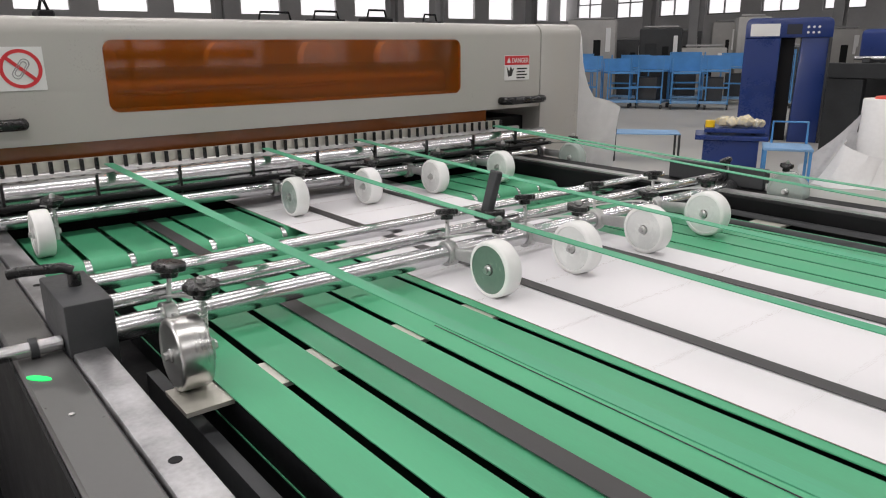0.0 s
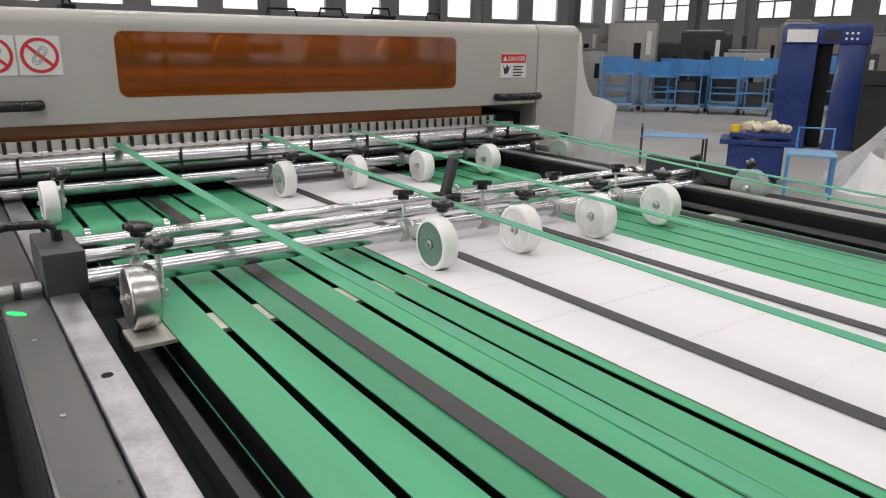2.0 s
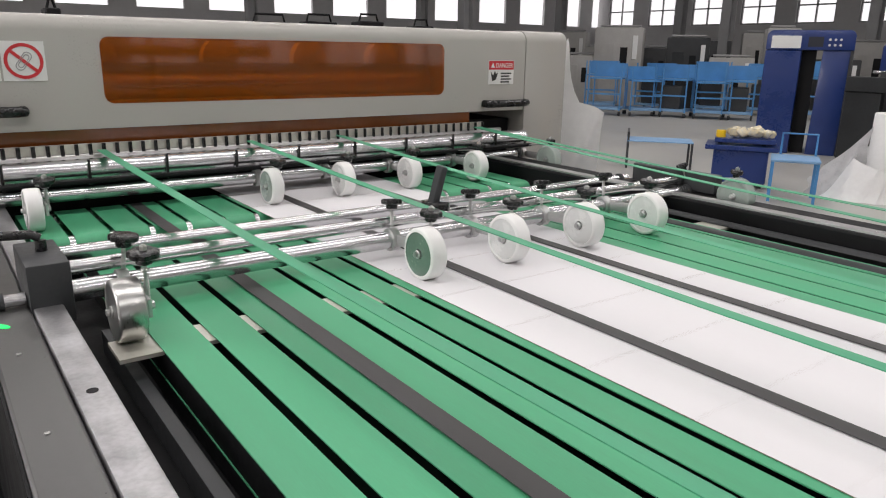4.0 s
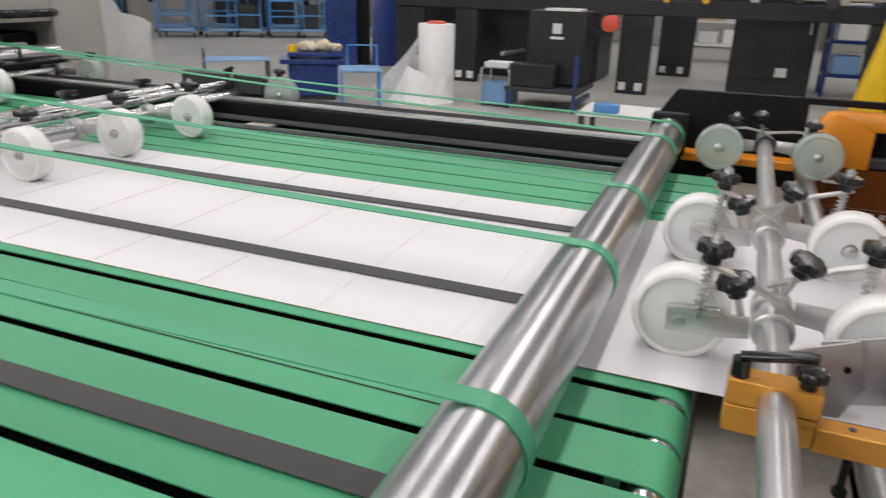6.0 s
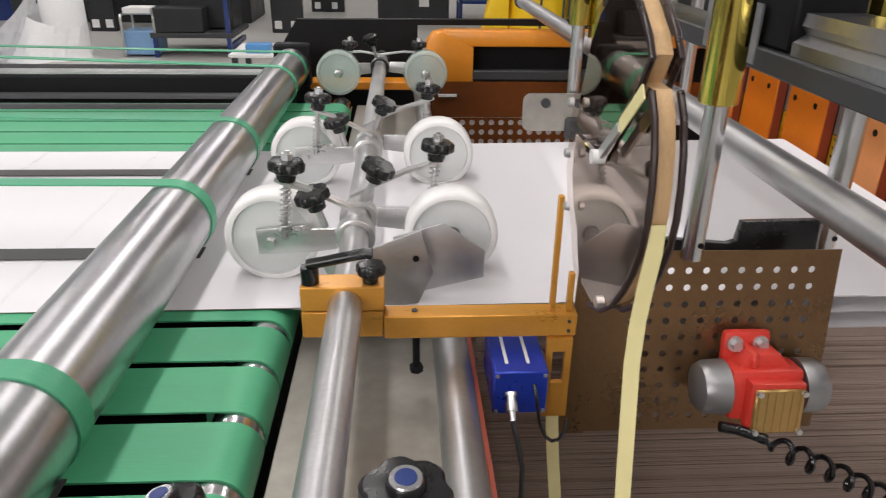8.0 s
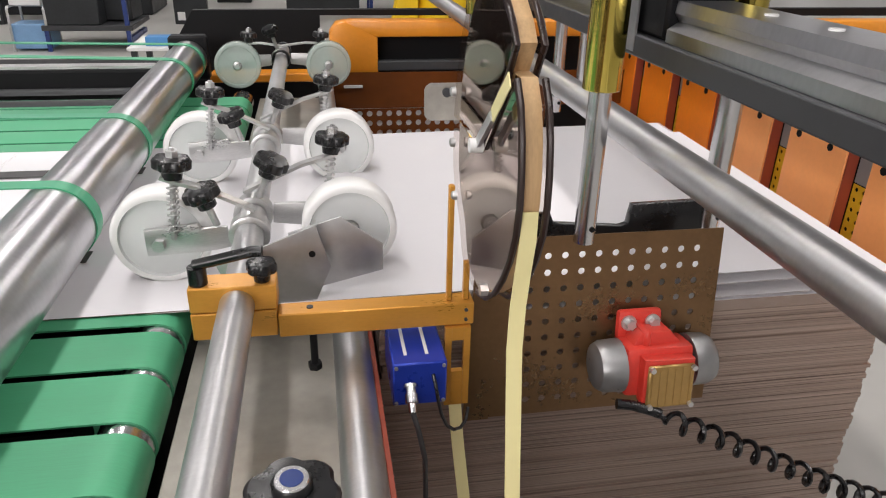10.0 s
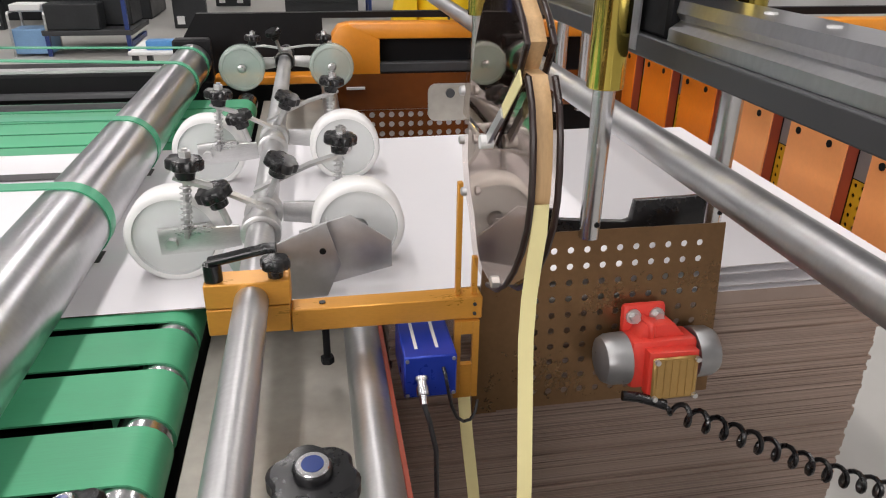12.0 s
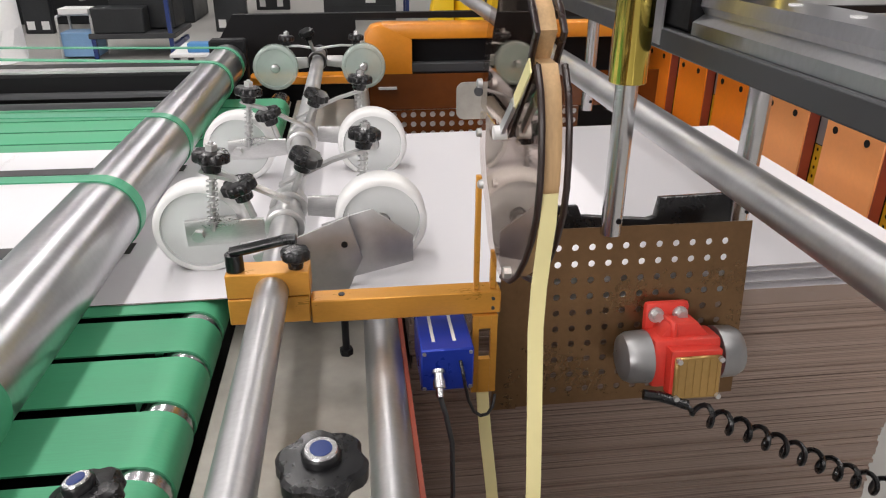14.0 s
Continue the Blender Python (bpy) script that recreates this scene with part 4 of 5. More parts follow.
def perforated(name_axis, u0, v0, cols, rows, pitch, hole, m, fn):
    """A sheet of square cells with round holes, placed by fn(u, v, side)."""
    n = 12
    bm = B()
    for c in range(cols):
        for r in range(rows):
            cu, cv = u0 + (c + 0.5) * pitch, v0 + (r + 0.5) * pitch
            outer, inn = [], []
            for k in range(n):
                a = 2 * math.pi * (k + 0.5) / n
                s = pitch / 2 / max(abs(math.cos(a)), abs(math.sin(a)))
                outer.append(bm.verts.new(fn(cu + s * math.cos(a), cv + s * math.sin(a), 0)))
                inn.append((bm.verts.new(fn(cu + hole * math.cos(a), cv + hole * math.sin(a), 0)), bm.verts.new(fn(cu + hole * math.cos(a), cv + hole * math.sin(a), 1))))
            corners = {}
            for k in range(n):
                j = (k + 1) % n
                bm.faces.new((outer[k], outer[j], inn[j][0], inn[k][0]))
                bm.faces.new((inn[k][0], inn[j][0], inn[j][1], inn[k][1]))
            for sx, sy, k in ((1, 1, 1), (-1, 1, 4), (-1, -1, 7), (1, -1, 10)):
                cv_ = bm.verts.new(fn(cu + sx * pitch / 2, cv + sy * pitch / 2, 0))
                bm.faces.new((outer[k], cv_, outer[(k + 1) % n]))
    bmesh.ops.remove_doubles(bm, verts=bm.verts, dist=1e-5)
    return bm


jog = thing("jogger_plate", (1.985, 0.61, 0.765), "bronze perforated jogger plate beside the sheet stack", "plate")
P = 0.0213
bm = perforated("y", 1.873, 0.775, 11, 10, P, 0.0043, M_BRONZE, lambda u, v, s: (u, 0.609 + 0.0015 * s, v))
X1, Z1 = 1.873 + 11 * P, 0.775 + 10 * P
for a0, a1, b0, b1 in ((1.834, 1.873, 0.765, Z1 + 0.014), (X1, X1 + 0.022, 0.765, Z1 + 0.014), (1.873, X1, 0.765, 0.775), (1.873, X1, Z1, Z1 + 0.014)):
    part("border", box(B(), a0, a1, 0.609, 0.6105, b0, b1), M_BRONZE, jog)
part("perforated_sheet", bm, M_BRONZE, jog)
bm = B()
prism(bm, [(1.80, 0.768), (1.833, 0.768), (1.833, 0.985), (1.815, 0.985)], "y", 0.600, 0.604)
part("side_leg", bm, M_BRONZE, jog)
bm = B()
prism(bm, [(1.85, 0.977), (1.85, 1.013), (1.925, 1.013), (1.93, 1.0), (2.02, 0.992), (2.03, 0.995), (2.035, 1.02), (2.14, 1.022), (2.142, 0.977)], "y", 0.668, 0.682, 0.002)
part("catch", bm, M_PLASTIC, jog, "black plastic sheet catch")

mot = thing("vibrator_motor", (2.02, 0.57, 0.80), "red vibrator motor with grey end caps on the jogger plate", "motor")
bm = B()
box(bm, 1.976, 2.062, 0.556, 0.598, 0.812, 0.876, 0.006, seg=2)
prism(bm, [(1.985, 0.872), (2.052, 0.872), (2.034, 0.892), (1.998, 0.892)], "y", 0.566, 0.604, 0.002)
box(bm, 1.978, 2.036, 0.594, 0.607, 0.86, 0.909, 0.006, seg=2)
box(bm, 1.999, 2.008, 0.562, 0.604, 0.87, 0.896, 0.003)
prism(bm, [(1.992, 0.81), (2.056, 0.808), (2.056, 0.866), (1.992, 0.868)], "y", 0.541, 0.558, 0.002)
part("body", bm, M_RED, mot)
for xa, xb in ((1.975, 1.945), (2.063, 2.1)):
    s = 1 if xb > xa else -1
    part("end_cap", lathe(B(), (xa, 0.578, 0.846), (s, 0, 0), [(0, 0.033), (0.022, 0.032), (0.03, 0.028), (0.034, 0.018)], 32), M_MOTORGREY, mot)
lid = B()
box(lid, 1.995, 2.054, 0.536, 0.5405, 0.806, 0.862, 0.002)
lid = part("terminal_lid", lid, M_LID, mot, "brass-coloured ribbed terminal lid")
for k in range(6):
    part("rib", box(B(), 2.0 + 0.0095 * k, 2.004 + 0.0095 * k, 0.5352, 0.5362, 0.81, 0.858), M_LID, lid)
for sx in (1.9985, 2.0505):
    for sz in (0.81, 0.8585):
        part("bolt", cyl(B(), (sx, 0.5305, sz), (sx, 0.5355, sz), 0.0034, 8), M_STEEL, mot)
for sx in (1.991, 2.022):
    bm = B()
    cyl(bm, (sx, 0.583, 0.894), (sx, 0.591, 0.894), 0.0065, 6)
    cyl(bm, (sx, 0.5905, 0.894), (sx, 0.5935, 0.894), 0.0098, 16)
    part("bolt", bm, M_STEEL, mot)
bm = B()
sweep(bm, [(1.962, 0.545, 0.812), (1.98, 0.542, 0.81), (2.0, 0.538, 0.804), (2.014, 0.535, 0.799)], 0.0065, 10)
part("cable_gland", bm, M_PLASTIC, mot)
bm = B()
core = [Vector((2.012, 0.535, 0.797)), Vector((2.04, 0.533, 0.784)), Vector((2.09, 0.528, 0.762)), Vector((2.16, 0.52, 0.728)), Vector((2.24, 0.51, 0.69)), Vector((2.33, 0.50, 0.655)), Vector((2.45, 0.49, 0.62))]
pts = []
turns, steps = 18, 12
runs = [(q - p).length for p, q in zip(core, core[1:])]
tot = turns * steps
for i in range(tot + 1):
    f, k = i / tot * sum(runs), 0
    while k < len(runs) - 1 and f > runs[k]:
        f, k = f - runs[k], k + 1
    c = core[k].lerp(core[k + 1], f / runs[k])
    d, a, b = axes(core[k + 1] - core[k])
    a = (Vector((0, 0, 1)) - d * d.z).normalized()
    b = d.cross(a)
    rr_ = 0.0115 * min(1, i / 12)
    ang = 2 * math.pi * i / steps
    pts.append(c + (a * math.cos(ang) + b * math.sin(ang)) * rr_)
sweep(bm, pts, 0.0034, 7)
part("coiled_cable", bm, M_PLASTIC, mot, "black coiled cable")


# plate and motor lean back a little
LEAN = Matrix.Translation((0, 0.609, 0.765)) @ Matrix.Rotation(radians(-7), 4, "X") @ Matrix.Translation((0, -0.609, -0.765))
for o in (jog, mot):
    o.matrix_basis = LEAN @ Matrix.Translation(o.location + Vector((0.014, -0.004, -0.014) if o is mot else (0, 0, -0.012)))


def guide_post(x, y, z0, zs, z1, r, rs, label):
    t = thing("guide_post", (x, y, z0), label, "post", "chrome guide posts with brass sleeves")
    part("rod", cyl(B(), (x, y, z0), (x, y, zs + 0.02), r, 28), M_CHROME, t)
    part("sleeve", lathe(B(), (x, y, zs), (0, 0, 1), [(0, rs - 0.001), (0.001, rs), (z1 - zs, rs)], 32), M_BRASS, t, "polished brass sleeve")
    part("pin_hole", cyl(B(), (x + 0.004, y - r - 0.0006, z0 + 0.02), (x + 0.004, y - r + 0.003, z0 + 0.02), 0.0035, 10), M_BLACK, t)
    return t


guide_post(1.946, 0.632, 0.982, 1.163, 1.40, 0.0125, 0.0205, "chrome guide post with a long brass sleeve")
guide_post(2.146, 0.70, 0.96, 1.225, 1.45, 0.0145, 0.02, "chrome guide post with a brass sleeve")
guide_post(1.953, 1.31, 0.95, 1.158, 1.5, 0.0125, 0.0205, "chrome guide post with a brass sleeve")
guide_post(1.993, 1.31, 0.95, 1.134, 1.5, 0.0125, 0.0205, "chrome guide post with a brass sleeve")
guide_post(2.146, 1.36, 0.95, 1.25, 1.5, 0.0125, 0.0205, "chrome guide post with a brass sleeve")
guide_post(2.20, 1.36, 0.95, 1.25, 1.5, 0.0125, 0.0205, "chrome guide post with a brass sleeve")

bar_thing(2.0, 1.106, 0.0185, -0.4, 2.35, M_WORN, "worn steel bar across the stacker")
rail = thing("linear_rail", (2.03, 0.9, 1.19), "dark grey beam carrying a silver linear rail", "rail")
part("beam", box(B(), 1.990, 2.075, -0.5, 2.3, 1.193, 1.217, 0.002), M_DARK, rail)
bm = B()
prism(bm, [(1.996, 1.2175), (2.066, 1.2175), (2.066, 1.232), (2.058, 1.238), (2.064, 1.246), (2.062, 1.258), (2.004, 1.258), (2.002, 1.246), (2.008, 1.238), (1.996, 1.230)], "y", -0.5, 0.60)
part("track", bm, M_ROLLER, rail, "silver linear track")
for k in range(12):
    part("track_bolt", cyl(B(), (2.033, -0.45 + 0.085 * k, 1.255), (2.033, -0.45 + 0.085 * k, 1.2595), 0.006, 12), M_WHITEINK, rail)
part("carriage", box(B(), 1.996, 2.07, 0.605, 0.73, 1.2175, 1.30, 0.004), M_BLACK, rail, "black carriage block")
part("scale_plate", box(B(), 1.989, 1.9915, 0.66, 0.80, 1.198, 1.26), M_ALU, rail, "silver plate")
part("cross_arm", box(B(), 2.121, 2.215, 1.345, 1.375, 1.36, 1.40, 0.002), M_DARK, rail)
part("upper_beam", box(B(), 2.02, 2.12, 0.3, 2.3, 1.34, 1.42, 0.003), M_DARK, rail)

# big black knobs beside the camera
for kx, ky, kz, kr, lab, dv in ((1.612, 0.278, 0.948, 0.0335, "large black star knob with a chrome cap", (0.02, -0.05, 1)), (1.448, 0.29, 0.924, 0.028, "large black lever knob", (-0.25, 0.1, 1))):
    t = thing("hand_knob", (kx, ky, 0.86), lab, "knob", "large hand knobs")
    dv = Vector(dv).normalized()
    part("stem", cyl(B(), Vector((kx, ky, kz)) - dv * 0.075, Vector((kx, ky, kz)) + dv * 0.01, 0.007, 12), M_STEEL, t)
    part("head", star_knob(B(), (kx, ky, kz), dv, kr, 0.017, 6), M_PLASTIC, t)
    o = Vector((kx, ky, kz)) + dv * 0.031
    part("cap", lathe(B(), o, dv, [(0, kr * 0.42), (0.006, kr * 0.42), (0.008, kr * 0.38)], 24), M_PLASTIC, t)
    part("cap_ring", lathe(B(), o + dv * 0.0081, dv, [(0, kr * 0.36), (0.0012, kr * 0.34)], 24), M_CHROME, t)
    part("cap_face", lathe(B(), o + dv * 0.0094, dv, [(0, kr * 0.24), (0.0006, kr * 0.23)], 24), M_CABBLUE, t)

# ---- the stack of sheets ----
SX0, SX1, SY0, SY1 = 1.705, 2.43, 0.665, 1.325
stack = thing("sheet_stack", (2.07, 0.97, 0.0), "tall pile of white-faced sheets with brown-toned edges", "stack")
bm = B()
rs = random.Random(5)
z = 0.14
while z < 0.846:
    h = rs.uniform(0.004, 0.011)
    j = rs.uniform(-0.0022, 0.0022)
    box(bm, SX0 + j, SX1 + rs.uniform(-0.003, 0.003), SY0 + rs.uniform(-0.002, 0.002), SY1 + j, z, z + h - 0.0007)
    z += h
pile = part("sheet_block", bm, M_STACK, stack)
pile["kind"] = "stuff"
part("top_sheet", box(B(), SX0, SX1, SY0, SY1, 0.8475, 0.849), M_PAPER, stack, "white top sheet")
pal = thing("lift_pallet", (2.07, 0.97, 0.0), "dark lifting pallet under the stack", "pallet")
part("deck", box(B(), 1.70, 2.45, 0.62, 1.32, 0.09, 0.139), M_DARK, pal)
for y in (0.64, 0.93, 1.22):
    part("runner", box(B(), 1.70, 2.45, y, y + 0.08, 0.0, 0.0895), M_DARK, pal)

# ---- stacker frame ----
fr = thing("stacker_frame", (2.3, 2.1, 0), "orange and black stacker frame", "machine")
bm = B()
prism(bm, [(1.25, 0.55), (1.25, 0.99), (1.298, 1.064), (1.95, 1.068), (3.6, 1.075), (3.6, 1.05), (1.66, 1.05), (1.66, 0.55)], "y", 2.14, 2.17)
part("side_plate", bm, M_BLACK, fr, "black side plate")
part("top_beam", box(B(), 1.735, 3.6, 2.06, 2.135, 0.998, 1.044, 0.008, seg=2), M_ORANGE, fr, "orange top beam")
bm = B()
prism(bm, [(1.825, 0.845), (1.825, 0.997), (1.733, 1.043), (1.705, 1.036), (1.685, 1.01), (1.685, 0.845)], "y", 2.058, 2.133, 0.005)
part("corner_post", bm, M_ORANGE, fr, "orange corner post")
part("lower_lip", box(B(), 1.34, 1.654, 2.04, 2.11, 0.875, 0.90, 0.004), M_ORANGE, fr)
# black sheet stands in for the shaded void under the orange beam
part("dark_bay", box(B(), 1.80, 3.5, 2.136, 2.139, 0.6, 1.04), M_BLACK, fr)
bm = perforated("y", 1.69, 0.67, 22, 4, 0.03, 0.009, M_AMBERSOLID, lambda u, v, s: (u, 2.045 + 0.002 * s, v))
part("perforated_panel", bm, M_AMBERSOLID, fr, "brown perforated panel")
part("panel_backing", box(B(), 1.69, 2.35, 2.052, 2.056, 0.67, 0.79), M_WHITEINK, fr)
part("amber_panel", box(B(), 1.69, 3.4, 2.044, 2.047, 0.792, 0.9), M_AMBERSOLID, fr)
part("slot_bar", box(B(), 1.70, 2.3, 2.06, 2.09, 0.90, 0.93, 0.004), M_DARK, fr)
part("white_clip", box(B(), 1.72, 1.775, 2.03, 2.043, 0.857, 0.863), M_WHITEINK, fr)
# back stop clamp
clampb = thing("back_stop", (1.93, 1.34, 0.93), "pale grey bent steel back stop", "bracket")
bm = B()
prism(bm, rounded(1.85, 2.02, 0.955, 1.03, 0.016), "y", 1.285, 1.289)
part("plate", bm, M_BEDPLATE, clampb)
part("pad", box(B(), 1.935, 2.04, 1.27, 1.284, 0.94, 0.985, 0.005), M_DARK, clampb)
for sx in (1.894, 1.96):
    part("bolt", cyl(B(), (sx, 1.278, 1.012), (sx, 1.285, 1.012), 0.009, 16), M_DARK, clampb)

# orange boards of the front gauge
gauge = thing("board_wall", (2.66, 1.2, 0.2), "row of orange boards with yellow perforated strips", "machine")
for k in range(8):
    y = 0.544 + 0.238 * k
    m_ = M_DEEPORANGE if k > 3 else M_SALMON
    bd = part("board", box(B(), 2.60, 2.626, y, y + 0.174, 0.70, 1.07, 0.002), m_, gauge)
    part("board_edge", box(B(), 2.603, 2.625, y - 0.0035, y - 0.0005, 0.702, 1.068), M_REDBROWN, bd)
    for hy in (0.047, 0.143):
        part("hole", cyl(B(), (2.5985, y + hy, 0.945), (2.602, y + hy, 0.945), 0.0075, 12), M_BLACK, bd)
    bm = perforated("x", y - 0.064, 0.71, 3, 9, 0.02, 0.0045, M_PERFYEL, lambda u, v, s: (2.628 + 0.002 * s, u, v))
    part("perforated_strip", bm, M_PERFYEL, gauge, "yellow perforated strip")
    part("grey_plate", box(B(), 2.628, 2.631, y - 0.064, y - 0.004, 0.892, 1.065), M_COLUMN, gauge)
part("back", box(B(), 2.664, 2.69, 0.45, 2.4, 0.7, 1.06), M_BLACK, gauge)

# ---- far machines and furniture ----
def blue_press(x, y, rot):
    t = thing("blue_control_cabinet", (x, y, 0), "deep blue press cabinet with control panel and open slot", "machine")
    m = Matrix.Translation((x, y, 0)) @ Matrix.Rotation(radians(rot), 4, "Z") @ Matrix.Diagonal((0.84, 0.84, 1, 1))

    def add(name, bm, material, lab=""):
        bmesh.ops.transform(bm, matrix=m, verts=bm.verts)
        return part(name, bm, material, t, lab)
    bm = B()
    prism(bm, [(-0.5, 1.30), (-0.5, 1.44)] + [(-0.42 + 0.08 * math.cos(radians(a)), 1.46 + 0.08 * math.sin(radians(a))) for a in range(180, 89, -15)] + [(0.42 + 0.08 * math.cos(radians(a)), 1.46 + 0.08 * math.sin(radians(a))) for a in range(90, -1, -15)] + [(0.5, 1.30)], "y", -0.28, 0.5, 0.01)
    add("head", bm, M_CABBLUE)
    add("left_door", box(B(), -0.5, -0.08, -0.27, 0.45, 0.0, 1.299, 0.01), M_CABBLUE)
    add("slot", box(B(), -0.079, 0.09, -0.1, 0.45, 0.0, 1.299), M_BLACK, "dark open slot")
    bm = B()
    prism(bm, [(0.12, 0.0), (0.46, 0.0), (0.48, 1.299), (0.16, 1.299)], "y", -0.25, 0.4, 0.01)
    add("right_door", bm, M_CABBLUE)
    add("side_post", box(B(), 0.462, 0.5, -0.28, 0.45, 0.0, 1.299, 0.008), M_DARK)
    add("paper_note", box(B(), -0.44, -0.1, -0.286, -0.281, 1.32, 1.47), M_WHITEINK, "white paper note")
    add("screen", box(B(), -0.02, 0.15, -0.287, -0.281, 1.34, 1.46), M_SCREEN)
    bm = B()
    for kx in range(3):
        for kz in range(2):
            cyl(bm, (0.22 + 0.06 * kx, -0.292, 1.36 + 0.065 * kz), (0.22 + 0.06 * kx, -0.281, 1.36 + 0.065 * kz), 0.016, 10)
    add("push_buttons", bm, M_WHITEINK)
    return t


def rod_frame(bm, pts_pairs, r=0.015):
    for a, b in pts_pairs:
        cyl(bm, a, b, r, 8)
    return bm


def trolley(x, y, rot, w, d, h, label):
    """A blue sheet-metal trolley: open frame, deck, upper tray, castors."""
    t = thing("blue_trolley", (x, y, 0), label, "trolley", "blue workshop trolleys")
    m = Matrix.Translation((x, y, 0)) @ Matrix.Rotation(radians(rot), 4, "Z")

    def add(name, bm, material, lab=""):
        bmesh.ops.transform(bm, matrix=m, verts=bm.verts)
        return part(name, bm, material, t, lab)
    for sx in (-w / 2, w / 2):
        for sy in (-d / 2, d / 2):
            add("post", box(B(), sx - 0.014, sx + 0.014, sy - 0.014, sy + 0.014, 0.12, h), M_SKYBLUE)
            add("castor", cyl(B(), (sx - 0.02, sy, 0.05), (sx + 0.02, sy, 0.05), 0.05, 14), M_DARK)
    add("deck", box(B(), -w / 2, w / 2, -d / 2, d / 2, 0.13, 0.19, 0.004), M_PALEBLUE)
    add("tray", box(B(), -w / 2 + 0.019, w / 2 - 0.019, -d / 2, d / 2, h * 0.70, h * 0.73, 0.004), M_SKYBLUE)
    add("back_panel", box(B(), -w / 2 + 0.019, w / 2 - 0.019, d / 2 - 0.012, d / 2, h * 0.735, h, 0.002), M_SKYBLUE)
    if int(x * 10) % 2:
        add("loaded_box", box(B(), -w * 0.36, w * 0.3, -d * 0.3, d * 0.34, 0.1905, h * 0.6, 0.01), M_DARK, "dark grey machine part on the deck")
    add("rail", box(B(), -w / 2 + 0.019, w / 2 - 0.019, -d / 2 - 0.012, -d / 2 + 0.012, h * 0.4, h * 0.43), M_SKYBLUE)
    return t


def grey_machine(x, y, rot, w, d, h, material, label, feet=0.0):
    t = thing("printing_unit", (x, y, 0), label, "machine", "machines across the hall")
    m = Matrix.Translation((x, y, 0)) @ Matrix.Rotation(radians(rot), 4, "Z")

    def add(name, bm, material, lab=""):
        bmesh.ops.transform(bm, matrix=m, verts=bm.verts)
        return part(name, bm, material, t, lab)
    add("body", box(B(), -w / 2, w / 2, -d / 2, d / 2, feet, h, 0.03, seg=2), material)
    if feet:
        for sx in (-w / 2 + 0.15, w / 2 - 0.15):
            add("leg", box(B(), sx - 0.1, sx + 0.1, -d / 2 + 0.02, d / 2 - 0.02, 0, feet), material)
    add("door", box(B(), -w * 0.36, -w * 0.08, -d / 2 - 0.012, -d / 2 - 0.001, feet + h * 0.08, h * 0.8, 0.004), material)
    add("opening", box(B(), w * 0.05, w * 0.2, -d / 2 - 0.006, -d / 2 - 0.001, h * 0.45, h * 0.75), M_BLACK, "dark opening")
    add("panel", box(B(), w * 0.3, w * 0.4, -d / 2 - 0.02, -d / 2 - 0.001, h * 0.6, h * 0.9, 0.004), M_WHITEINK, "pale control panel")
    add("top_rail", cyl(B(), (-w / 2 + 0.1, 0, h + 0.05), (w / 2 - 0.1, 0, h + 0.05), 0.03, 10), M_COLUMN)
    for sx in (-w / 2 + 0.2, w / 2 - 0.2):
        add("rail_post", cyl(B(), (sx, 0, h - 0.01), (sx, 0, h + 0.05), 0.02, 8), M_COLUMN)
    return t


press_cab = blue_press(-4.42, 10.7, 27)
press_cab.scale = (1.38, 1.38, 1.16)
# long dark machine line beside the blue cabinet
line = thing("dark_machine_line", (-0.5, 9.9, 0), "dark grey printing machine line with bright top rails", "machine")
part("side_beam", box(B(), -3.3, 3.6, 9.6, 9.75, 0.99, 1.18, 0.01), M_FARDARK, line)
part("far_beam", box(B(), -3.3, 3.6, 12.0, 12.15, 0.99, 1.18, 0.01), M_FARDARK, line)
part("blue_cover", box(B(), -3.2, -1.4, 10.2, 11.2, 1.2, 1.6, 0.06, seg=3), M_CABBLUE, line, "deep blue rounded cover")
part("inner_body", box(B(), -3.2, -0.5, 10.5, 11.6, 0.0, 0.98, 0.02), M_FARDARK, line)
part("side_frame", box(B(), -3.3, -2.85, 9.62, 9.73, 0.0, 0.989, 0.01), M_FARDARK, line)
for x0, y0, w in ((-2.37, 9.61, 0.33), (-0.07, 9.61, 0.4), (0.17, 12.01, 0.52), (2.75, 9.61, 0.4), (-1.9, 12.01, 0.5)):
    leg = part("leg", box(B(), x0, x0 + w, y0, y0 + 0.13, 0.0, 0.989, 0.008), M_FARDARK, line)
    for f_ in (0.1, 0.62):
        part("foot_label", box(B(), x0 + w * f_, x0 + w * f_ + 0.09, y0 - 0.006, y0 - 0.001, 0.05, 0.15), M_WHITEINK, leg)
for y0 in (9.64, 9.72, 10.1):
    part("top_rail", cyl(B(), (-3.0, y0, 1.24), (3.5, y0, 1.24), 0.022, 10), M_CHROME, line)
for k in range(13):
    part("rail_clamp", box(B(), -2.9 + 0.48 * k, -2.8 + 0.48 * k, 9.6, 10.15, 1.181, 1.25 + 0.02 * (k % 3), 0.01), M_STEEL if k % 2 else M_DARK, line)
for x0, m_ in ((-2.53, M_PERFYEL), (-1.2, M_DARK), (0.46, M_PERFYEL), (0.92, M_PERFYEL), (2.3, M_DARK)):
    wheel_ = part("hand_wheel", cyl(B(), (x0, 9.54, 1.2), (x0, 9.56, 1.2), 0.07, 20), M_DARK, line)
    part("wheel_boss", cyl(B(), (x0, 9.53, 1.2), (x0, 9.5395, 1.2), 0.045, 16), m_, wheel_)
